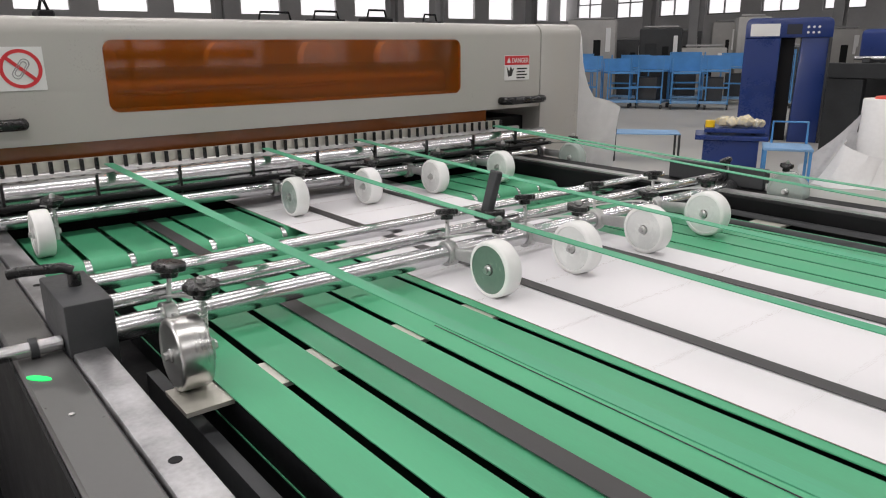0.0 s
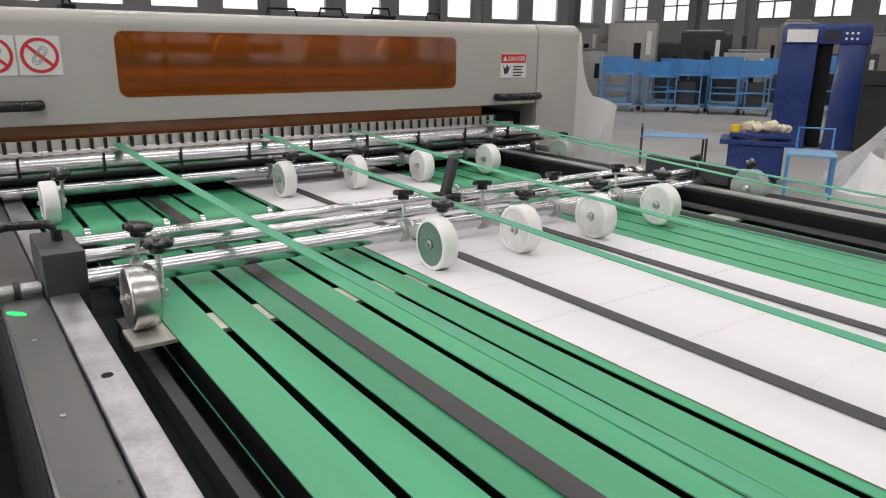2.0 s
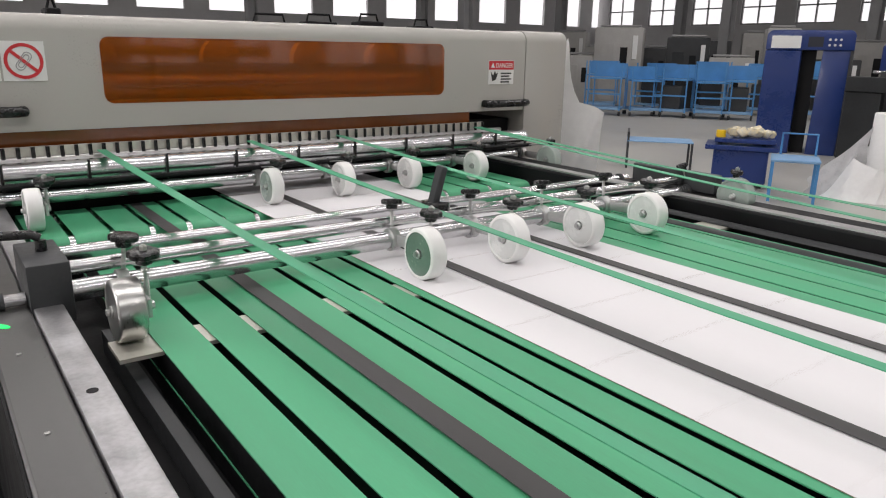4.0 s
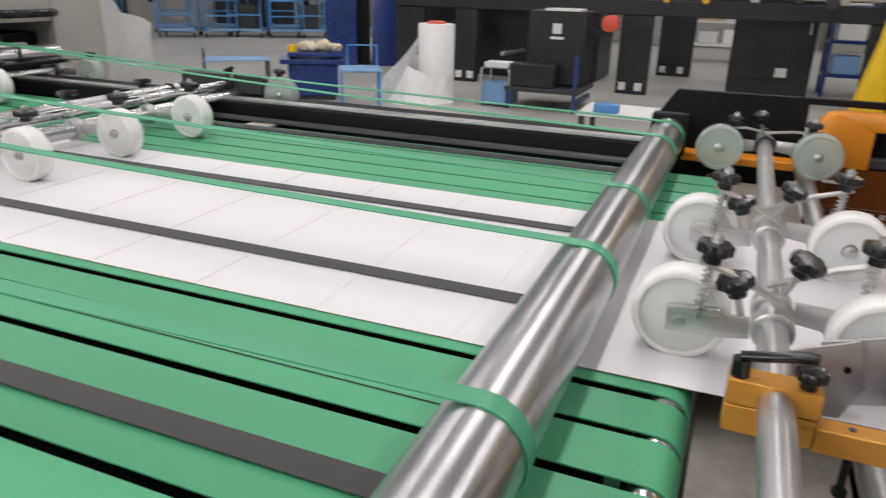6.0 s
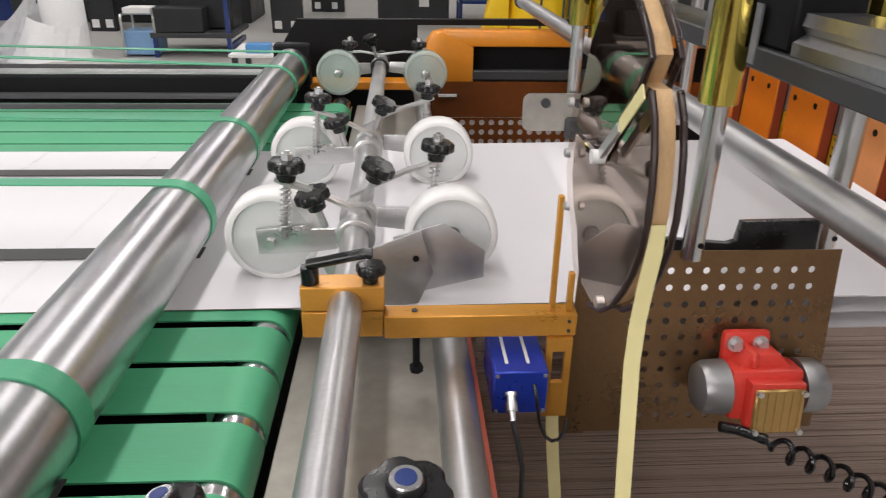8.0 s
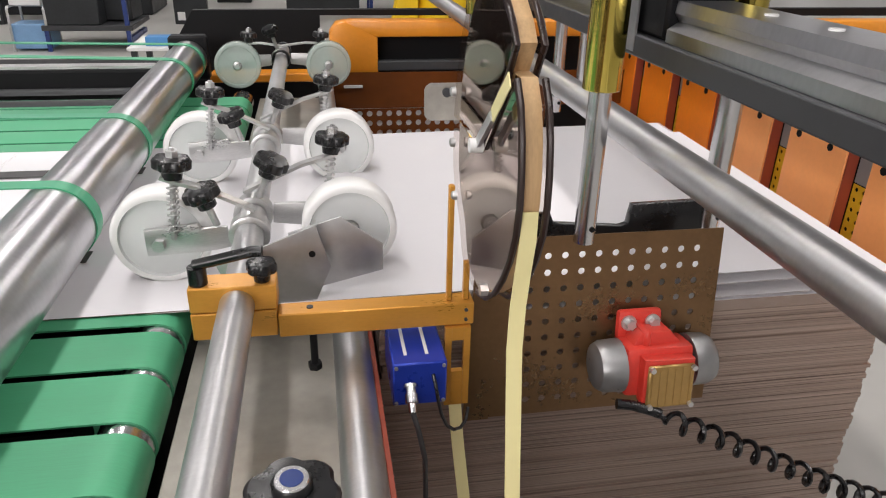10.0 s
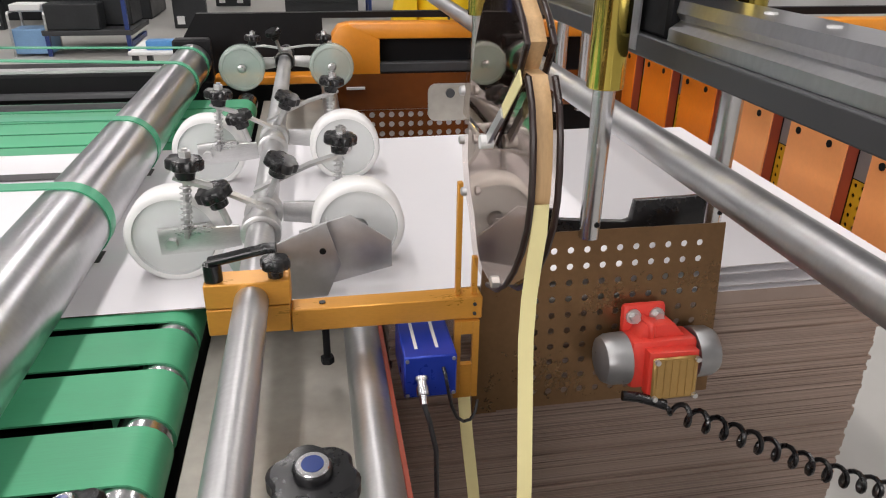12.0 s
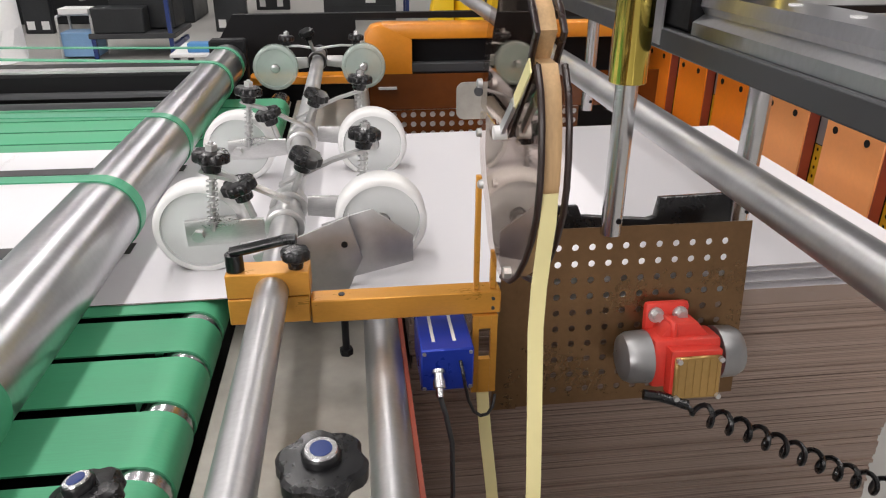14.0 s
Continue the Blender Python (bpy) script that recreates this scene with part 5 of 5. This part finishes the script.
for k in range(9):
    x0 = -2.6 + 0.66 * k
    part("ink_unit", box(B(), x0, x0 + 0.3, 10.0, 10.2, 1.25, 1.36 + 0.07 * ((k * 5) % 3), 0.02), (M_FARDARK, M_STEEL, M_BEIGEM)[k % 3], line)
for x0 in (-1.7, -1.2):
    part("tie_rod", cyl(B(), (x0, 9.76, 0.4), (x0 + 0.3, 11.99, 0.4), 0.03, 10), M_STEEL, line)
# feeder block in front of the line, with a paper sheet on it
feeder = thing("sheet_feeder", (-0.5, 8.15, 0), "dark grey sheet feeder with a white sheet on top", "machine")
part("body", box(B(), -0.84, -0.2, 8.0, 8.5, 0.26, 1.06, 0.012), M_FARDARK, feeder)
part("sheet", box(B(), -0.66, -0.26, 7.98, 8.3, 1.061, 1.085), M_WHITEINK, feeder, "white paper sheet")
part("label", box(B(), -0.56, -0.46, 7.993, 7.9995, 0.82, 0.93), M_WHITEINK, feeder)
part("label", box(B(), -0.58, -0.43, 7.993, 7.9995, 0.76, 0.79), M_WHITEINK, feeder)
part("shelf", box(B(), -1.0, -0.15, 7.7, 8.55, 0.2, 0.25, 0.006), M_DARK, feeder)
part("pile_box", box(B(), -0.95, -0.45, 7.72, 7.98, 0.251, 0.5, 0.01), M_FARDARK, feeder)
for x0, x1, z0, z1 in ((-0.22, -0.18, 0.0, 0.62), (-0.98, -0.94, 0.0, 0.199)):
    part("post", box(B(), x0, x1, 7.71, 7.75, z0, z1), M_CABBLUE, feeder)
part("side_rail", box(B(), -0.22, -0.18, 7.76, 8.5, 0.08, 0.13), M_CABBLUE, feeder, "blue side rail")
part("motor", lathe(B(), (0.02, 8.2, 0.94), (0, 1, 0), [(0, 0.07), (0.01, 0.09), (0.2, 0.09), (0.21, 0.07)], 20), M_PINK, feeder, "red motor end")
part("motor_arm", box(B(), -0.199, 0.05, 8.3, 8.36, 0.8, 0.86), M_FARDARK, feeder)
# dark upright cabinets
for cx, cy, w, h in ((1.78, 10.85, 1.02, 2.7), (-1.55, 12.9, 0.9, 1.4)):
    t = thing("dark_cabinet", (cx, cy, 0), "dark grey upright machine cabinet", "cabinet", "dark machine cabinets")
    part("body", box(B(), cx - w / 2, cx + w / 2, cy - 0.25, cy + 0.25, 0.0, h, 0.012), M_FARDARK, t)
    part("door", box(B(), cx - w / 2 + 0.04, cx + w / 2 - 0.04, cy - 0.262, cy - 0.2505, 0.2, h - 0.1, 0.003), M_FARDARK, t)
    part("label", box(B(), cx + 0.08, cx + 0.22, cy - 0.27, cy - 0.2625, 0.24, 0.36), M_WHITEINK, t)
    part("handle", box(B(), cx + w / 2 - 0.1, cx + w / 2 - 0.08, cy - 0.285, cy - 0.2625, 0.8, 0.95), M_STEEL, t)
# pale storage shelf with cartons
shelf = thing("storage_shelf", (1.1, 15.0, 0), "white storage shelf with brown and white cartons", "shelf")
for k in range(5):
    part("board", box(B(), 0.5, 1.9, 14.7, 15.2, 0.3 + 0.42 * k, 0.34 + 0.42 * k), M_WHITEINK, shelf)
    for j in range(3):
        part("carton", box(B(), 0.58 + 0.44 * j, 0.92 + 0.44 * j, 14.75, 15.1, 0.341 + 0.42 * k, 0.56 + 0.42 * k + 0.05 * ((j + k) % 3), 0.01), (M_WHITEINK, M_WOOD, M_WRAP)[(j * 2 + k) % 3], shelf)
for sx in (0.45, 1.9):
    part("post", box(B(), sx, sx + 0.05, 14.7, 15.2, 0, 2.2), M_COLUMN, shelf)
# shelf rack with pale boxes
rack = thing("parts_rack", (2.3, 9.6, 0), "dark blue open rack with pale boxes", "rack")
for sx in (2.05, 3.0):
    for sy in (9.4, 9.9):
        part("post", box(B(), sx - 0.025, sx + 0.025, sy - 0.025, sy + 0.025, 0, 2.0), M_CABBLUE, rack)
for k in range(5):
    part("shelf", box(B(), 2.03, 3.02, 9.38, 9.92, 0.22 + 0.36 * k, 0.25 + 0.36 * k), M_CABBLUE, rack)
    for j in range(2):
        part("box", box(B(), 2.12 + 0.43 * j, 2.45 + 0.43 * j, 9.42, 9.8, 0.252 + 0.36 * k, 0.45 + 0.36 * k, 0.01), M_WHITEINK if (j + k) % 3 else M_PALEBLUE, rack)
# yellow machine column with a hand rail
yel = thing("yellow_machine", (2.75, 7.0, 0), "bright yellow machine column with a bracket arm", "machine")
part("column", lathe(B(), (2.92, 7.05, 0.291), (0, 0, 1), [(0, 0.29), (2.6, 0.29)], 40), M_YELLOW, yel)
bm = B()
prism(bm, [(2.36, 0.3), (2.62, 0.3), (2.62, 1.5), (2.55, 1.45), (2.5, 1.0), (2.42, 0.6)], "y", 6.9, 7.1, 0.01)
part("arm", bm, M_YELLOW, yel)
bm = B()
sweep(bm, [(2.89, 6.72, 0.3), (2.89, 6.72, 0.93), (2.92, 6.72, 0.99), (3.07, 6.72, 0.99), (3.1, 6.72, 0.93), (3.1, 6.72, 0.3)], 0.012, 8)
part("hand_rail", bm, M_DARK, yel)
part("plinth", box(B(), 2.3, 4.4, 6.6, 7.5, 0.0, 0.29, 0.01), M_DARK, yel)
part("dark_body", box(B(), 3.3, 4.9, 6.65, 7.5, 0.291, 1.9, 0.02), M_FARDARK, yel, "dark machine body")
# machines and columns of trolleys farther off
rg = random.Random(21)
for row, (ax, ay, bx2, by2, n) in enumerate(((-16.0, 14.0, -5.5, 20.5, 10), (-20.0, 17.0, -6.5, 25.0, 11), (-3.2, 18.0, 3.5, 19.5, 6))):
    for k in range(n):
        f = (k + rg.uniform(-0.2, 0.2)) / (n - 1)
        gm, lab = rg.choice(((M_BEIGEM, "beige-grey boxed printing unit"), (M_BEIGEM, "beige-grey boxed printing unit"), (M_DARK, "dark grey boxed printing unit"), (M_FARDARK, "black boxed printing unit"), (M_HOUSING, "pale grey boxed printing unit")))
        grey_machine(ax + (bx2 - ax) * f, ay + (by2 - ay) * f, 35 if row < 2 else 8, rg.uniform(0.7, 1.35), rg.uniform(0.7, 1.0), rg.choice((1.35, 1.6, 1.85, 2.1)), gm, lab)
for tx, ty, tr, tw, td, th in ((-8.0, 10.35, 30, 0.6, 0.5, 0.95), (-7.5, 10.8, 50, 0.55, 0.5, 0.9), (-7.1, 11.15, 20, 0.6, 0.5, 0.95), (-6.55, 11.5, 42, 0.6, 0.55, 0.9), (-6.15, 11.75, 30, 0.5, 0.5, 0.95), (-8.9, 11.2, 36, 0.6, 0.5, 0.98), (-8.2, 12.0, 15, 0.6, 0.5, 0.95), (-7.3, 12.6, 40, 0.6, 0.5, 1.0), (-6.5, 13.1, 30, 0.6, 0.5, 0.98), (-9.3, 9.9, 36, 0.6, 0.5, 0.98), (-5.6, 12.9, 30, 0.5, 0.5, 1.05)):
    trolley(1.2 + 1.27 * (tx - 1.2), -0.2 + 1.27 * (ty + 0.2), tr, tw * 1.25, td * 1.25, th * 1.25, "sky-blue steel workshop trolley with a raised tray")
# low blue bench, cart with bags, blue chair
bench = thing("blue_bench", (-2.75, 5.0, 0), "blue-topped low bench with dark steel legs", "bench")
mb = Matrix.Translation((-2.62, 4.98, 0)) @ Matrix.Rotation(radians(40), 4, "Z")
bm = box(B(), -0.27, 0.27, -0.16, 0.16, 0.545, 0.57, 0.004, m=mb)
part("top", bm, M_PALEBLUE, bench)
for sx in (-0.26, 0.26):
    for sy in (-0.15, 0.15):
        part("leg", box(B(), sx - 0.009, sx + 0.009, sy - 0.009, sy + 0.009, 0, 0.7445 if sx < 0 else 0.5445, m=mb), M_DARK, bench)
part("end_rail", box(B(), -0.269, -0.251, -0.1405, 0.1405, 0.728, 0.744, m=mb), M_DARK, bench)
part("foot_rail", box(B(), -0.269, -0.251, -0.1405, 0.1405, 0.3, 0.316, m=mb), M_DARK, bench)
cart = thing("tool_cart", (-2.5, 6.2, 0), "deep blue tool cart", "cart")
mc = Matrix.Translation((-2.5, 6.2, 0)) @ Matrix.Rotation(radians(32), 4, "Z")
part("body", box(B(), -0.25, 0.25, -0.2, 0.2, 0.05, 0.40, 0.01, m=mc), M_CABBLUE, cart)
part("tray", box(B(), -0.33, 0.33, -0.24, 0.24, 0.401, 0.45, 0.006, m=mc), M_CABBLUE, cart)
part("upper_tray", box(B(), -0.25, 0.3, -0.2, 0.2, 0.475, 0.52, 0.006, m=mc), M_CABBLUE, cart)
for sx in (-0.2, 0.2):
    part("spacer", box(B(), sx - 0.02, sx + 0.02, -0.1, 0.1, 0.4505, 0.4745, m=mc), M_DARK, cart)
    for sy in (-0.15, 0.15):
        part("castor", cyl(B(), mc @ Vector((sx - 0.02, sy, 0.025)), mc @ Vector((sx + 0.02, sy, 0.025)), 0.025, 12), M_DARK, cart)
rb = random.Random(11)
bm = B()
for k in range(9):
    c = mc @ Vector((-0.08 + 0.042 * k, rb.uniform(-0.1, 0.08), 0.555 + rb.uniform(0, 0.03)))
    bmesh.ops.create_icosphere(bm, subdivisions=2, radius=rb.uniform(0.045, 0.07), matrix=Matrix.Translation(c) @ Matrix.Diagonal((1.1, 1, 0.75, 1)))
for v in bm.verts:
    v.co += noise.noise_vector(v.co * 22) * 0.022
    v.co.z = max(v.co.z, 0.521)
bag = solo("plastic_bag", bm, M_BAG, "crumpled clear bag of yellow parts on the cart", "bag")
tape_ = solo("tape_roll", lathe(B(), mc @ Vector((-0.2, -0.08, 0.5205)), (0, 0, 1), [(0, 0.04), (0.002, 0.045), (0.075, 0.045), (0.077, 0.04)], 20), M_YELLOW, "small yellow tape roll on the cart", "tape")
chair = thing("blue_chair", (-1.9, 5.95, 0), "blue steel chair with an open back frame", "chair")
mh = Matrix.Translation((-1.93, 5.95, 0)) @ Matrix.Rotation(radians(30), 4, "Z")
part("seat", box(B(), -0.2, 0.2, -0.2, 0.2, 0.41, 0.44, 0.008, m=mh), M_PALEBLUE, chair)
bm = B()
sweep(bm, [mh @ Vector(p) for p in ((-0.12, 0.19, 0.42), (-0.12, 0.21, 0.66), (0.17, 0.21, 0.66), (0.17, 0.19, 0.42))], 0.012, 8)
part("back_frame", bm, M_SKYBLUE, chair)
for sx in (-0.18, 0.18):
    for sy in (-0.18, 0.18):
        part("leg", box(B(), sx - 0.012, sx + 0.012, sy - 0.012, sy + 0.012, 0, 0.4095, m=mh), M_SKYBLUE, chair)
# foam wrap roll with its film hanging loose
roll = thing("foam_wrap_roll", (-1.66, 7.1, 0), "tall white foam wrap roll with loose film and red core", "roll")
part("roll", lathe(B(), (-1.66, 7.1, 0), (0, 0, 1), [(0, 0.165), (0.01, 0.175), (0.76, 0.172), (0.77, 0.165)], 48), M_WRAP, roll)
part("core", lathe(B(), (-1.66, 7.1, 0.7701), (0, 0, 1), [(0, 0.09), (0.02, 0.085), (0.025, 0.06)], 24), M_PINK, roll, "red core end")
bm = B()
prev = None
for i in range(19):
    f = i / 18
    row = []
    for j in range(12):
        g = j / 11
        top = 0.66 - 0.42 * min(1, f * 1.25) ** 0.9 if f < 0.8 else 0.16
        x = -1.80 - 0.36 * f
        y = 6.99 - 0.16 * f - 0.10 * (1 - g) * f + 0.02 * math.sin(9 * f + 3 * g)
        row.append(bm.verts.new((x + 0.02 * math.sin(7 * g + 5 * f), y, 0.002 + top * g)))
    if prev:
        for j in range(11):
            bm.faces.new((prev[j], prev[j + 1], row[j + 1], row[j]))
    prev = row
bmesh.ops.solidify(bm, geom=bm.faces[:], thickness=0.004)
part("loose_film", bm, M_FILM, roll, "translucent loose film")
bm = B()
rings = []
for i in range(9):
    f = i / 8
    ring = []
    for k in range(40):
        a = 2 * math.pi * k / 40
        wob = 1 + 0.10 * math.sin(3 * a + 1) + 0.06 * math.sin(7 * a + 4 * f) + 0.04 * math.sin(13 * a)
        r_ = (0.27 - 0.085 * f ** 0.6) * wob
        ring.append(bm.verts.new((-1.70 - 0.10 * (1 - f) + r_ * math.cos(a) * 1.15, 7.02 - 0.05 * (1 - f) + r_ * math.sin(a), 0.002 + 0.36 * f ** 1.1 * (1 + 0.25 * math.cos(a - 2.6)))))
    rings.append(ring)
for p, q in zip(rings, rings[1:]):
    for k in range(40):
        bm.faces.new((p[k], p[(k + 1) % 40], q[(k + 1) % 40], q[k]))
part("heaped_film", bm, M_WRAP, roll, "heap of white foam film")
# white film hung at the cutter's end
bm = B()
prev = None
n = 16
for i in range(n + 1):
    f = i / n
    row = []
    top = 1.36 + 0.7 * f if f < 0.2 else 1.50 - 0.94 * (f - 0.2) if f < 0.55 else 1.17 - 0.10 * (f - 0.55)
    for j in range(11):
        g = j / 10
        x = -1.46 + 0.27 * f * (1 - 0.2 * g) + 0.012 * math.sin(9 * f + 3 * g)
        y = 2.48 + 0.14 * f + 0.02 * math.sin(11 * f + 4 * g) - 0.05 * g * (1 - f)
        row.append(bm.verts.new((x, y + 0.04, top - (top - 0.78) * g)))
    if prev:
        for j in range(10):
            bm.faces.new((prev[j], prev[j + 1], row[j + 1], row[j]))
    prev = row
bmesh.ops.solidify(bm, geom=bm.faces[:], thickness=0.003)
solo("hanging_film", bm, M_WRAP, "creased white film hanging at the cutter's end", "film")
solo("film_ledge", box(B(), -1.6, -0.9, 2.47, 2.8, 0.0, 0.779, 0.01), M_DARK, "dark grey ledge box beside the cutter", "box")
# small stool frame, blue box on a white table behind the press roller
tb = thing("white_table", (0.62, 4.9, 0), "white-topped table behind the conveyor", "table")
part("top", box(B(), 0.22, 1.0, 4.75, 5.3, 0.47, 0.5, 0.006), M_WHITEINK, tb)
for sx in (0.26, 0.96):
    for sy in (4.79, 5.26):
        part("leg", box(B(), sx - 0.02, sx + 0.02, sy - 0.02, sy + 0.02, 0, 0.4695), M_DARK, tb)
bbox = solo("blue_box", box(B(), 0.34, 0.52, 4.80, 4.92, 0.5005, 0.565, 0.006, seg=2), M_SKYBLUE, "small bright blue box on the white table", "box")
st = thing("wire_stool", (-0.87, 7.36, 0), "steel wire stool with papers on it", "stool")
bm = B()
for sx in (-1.02, -0.72):
    sweep(bm, [(sx, 7.2, 0), (sx, 7.2, 0.40), (sx, 7.22, 0.42), (sx, 7.5, 0.42), (sx, 7.52, 0.40), (sx, 7.52, 0)], 0.012, 8)
cyl(bm, (-1.02, 7.36, 0.42), (-0.72, 7.36, 0.42), 0.012, 8)
part("frame", bm, M_STEEL, st)
part("bin", box(B(), -1.03, -0.71, 7.22, 7.5, 0.02, 0.26, 0.01), M_PALEBLUE, st, "pale blue bin")
part("paper_ream", box(B(), -1.01, -0.75, 7.25, 7.47, 0.433, 0.49, 0.004), M_WHITEINK, st, "ream of pale paper")

# far furniture behind the conveyor, moved and stretched to fit the camera's view
for o, at_, size in ((cart, (-3.21, 7.24, 0), (1.13, 1.13, 1.03)), (chair, (-2.38, 6.93, 0), (1.13, 1.13, 0.98)), (bench, (-4.73, 7.55, 0), (1.5, 1.5, 0.62)),
                     (roll, (-1.88, 7.8, 0), (1.22, 1.22, 1.14)), (tb, (0.74, 5.45, 0), (1, 1, 0.87)), (st, (-1.12, 7.9, 0), (1.1, 1.1, 1.0)), (rack, (2.72, 11.0, 0), (1, 1, 1.2))):
    o.location, o.scale = at_, size
for o, base, at_, size, z_ in ((bag, (-2.5, 6.2), (-3.21, 7.24), (1.13, 1.13, 1.2), 0.5365), (tape_, (-2.5, 6.2), (-3.21, 7.24), (1.13, 1.13, 1.0), 0.5365), (bbox, (0.62, 4.9), (0.74, 5.45), (1, 1, 1), 0.4355)):
    p = o.location
    o.location = (at_[0] + (p.x - base[0]) * size[0], at_[1] + (p.y - base[1]) * size[1], z_)
    o.scale = size

# ---- travelling sheets ----
SPEED, GAP, LEN = 0.95, 0.216, 0.72
rows_of = []
sheet0 = None
count = int((14 * SPEED + 3.4) / GAP) + 4
for k in range(count):
    name = "paper_sheet"
    if sheet0 is None:
        bm = B()
        box(bm, -LEN, 0, SY0 + 0.001, SY1 - 0.001, 0, 0.0004)
        # side faces take the stack's brown in place of shading on the edges
        for f_ in bm.faces:
            f_.material_index = 0 if abs(f_.calc_center_median().z - 0.0002) > 0.0001 else 1
        sheet0 = new(name, mesh_of(name, bm, [M_PAPER, M_STACK]))
        tagged(sheet0, "white paper sheet travelling on the belts", "sheet", "travelling paper sheets")
        s = sheet0
    else:
        s = copy_thing(sheet0, pose(0, 0, 0))
    rows_of.append((s, 2.16 - GAP * k))


def motions():
    # sheets ride from the cutter to the stack, overlapping like shingles, then settle on the pile
    x_in, x_rest = -1.75, SX1 - 0.004
    for k, (s, lead) in enumerate(rows_of):
        def state(x):
            """Nose at x: height, pitch."""
            if x <= 1.55:
                return 0.9004, -0.13
            f = min(1, (x - 1.55) / (2.3 - 1.55))
            return 0.9004, -0.13 - 0.7 * f
        rest_z = 0.8495 + 0.00042 * k
        t_in = (x_in - lead) / SPEED
        t_out = (x_rest - lead) / SPEED
        rows = []
        ts = sorted({0.0, 14.0, *[round(0.1 * i, 2) for i in range(141)]})
        for t in ts:
            if t < t_in - 0.15 and t > 0 or t > t_out + 0.9 and t < 14:
                continue
            x = lead + SPEED * t
            if x < x_in:
                rows.append((t, pose(x_in, 0, 0.9004, 0, -0.13, 0)))
            elif t <= t_out:
                z, p = state(x)
                roll = 2.2 * max(0.0, min(1.0, (x - 2.08) / 0.35)) * (0.7 + 0.3 * math.sin(k * 2.4))
                rows.append((t, pose(x, 0, z + LEN * math.sin(radians(-p)) - SY0 * math.sin(radians(roll)), roll, p, 0)))
            else:
                f = min(1, (t - t_out) / 0.45)
                z, p = state(x_rest)
                roll = 2.2 * (0.7 + 0.3 * math.sin(k * 2.4)) * (1 - f)
                zn = (z + LEN * math.sin(radians(-p))) * (1 - f) + rest_z * f
                rows.append((t, pose(x_rest, 0, zn - SY0 * math.sin(radians(roll)), roll, p * (1 - f), 0)))
        walk(s, rows)
    for w in SPIN:
        r = 0.058
        step = 1 / 15
        h = Vector(w.location)
        rows = [(i * step, pose(h.x, h.y, h.z, 0, math.degrees(SPEED / r) * i * step, 0)) for i in range(211)]
        walk(w, rows)


motions()
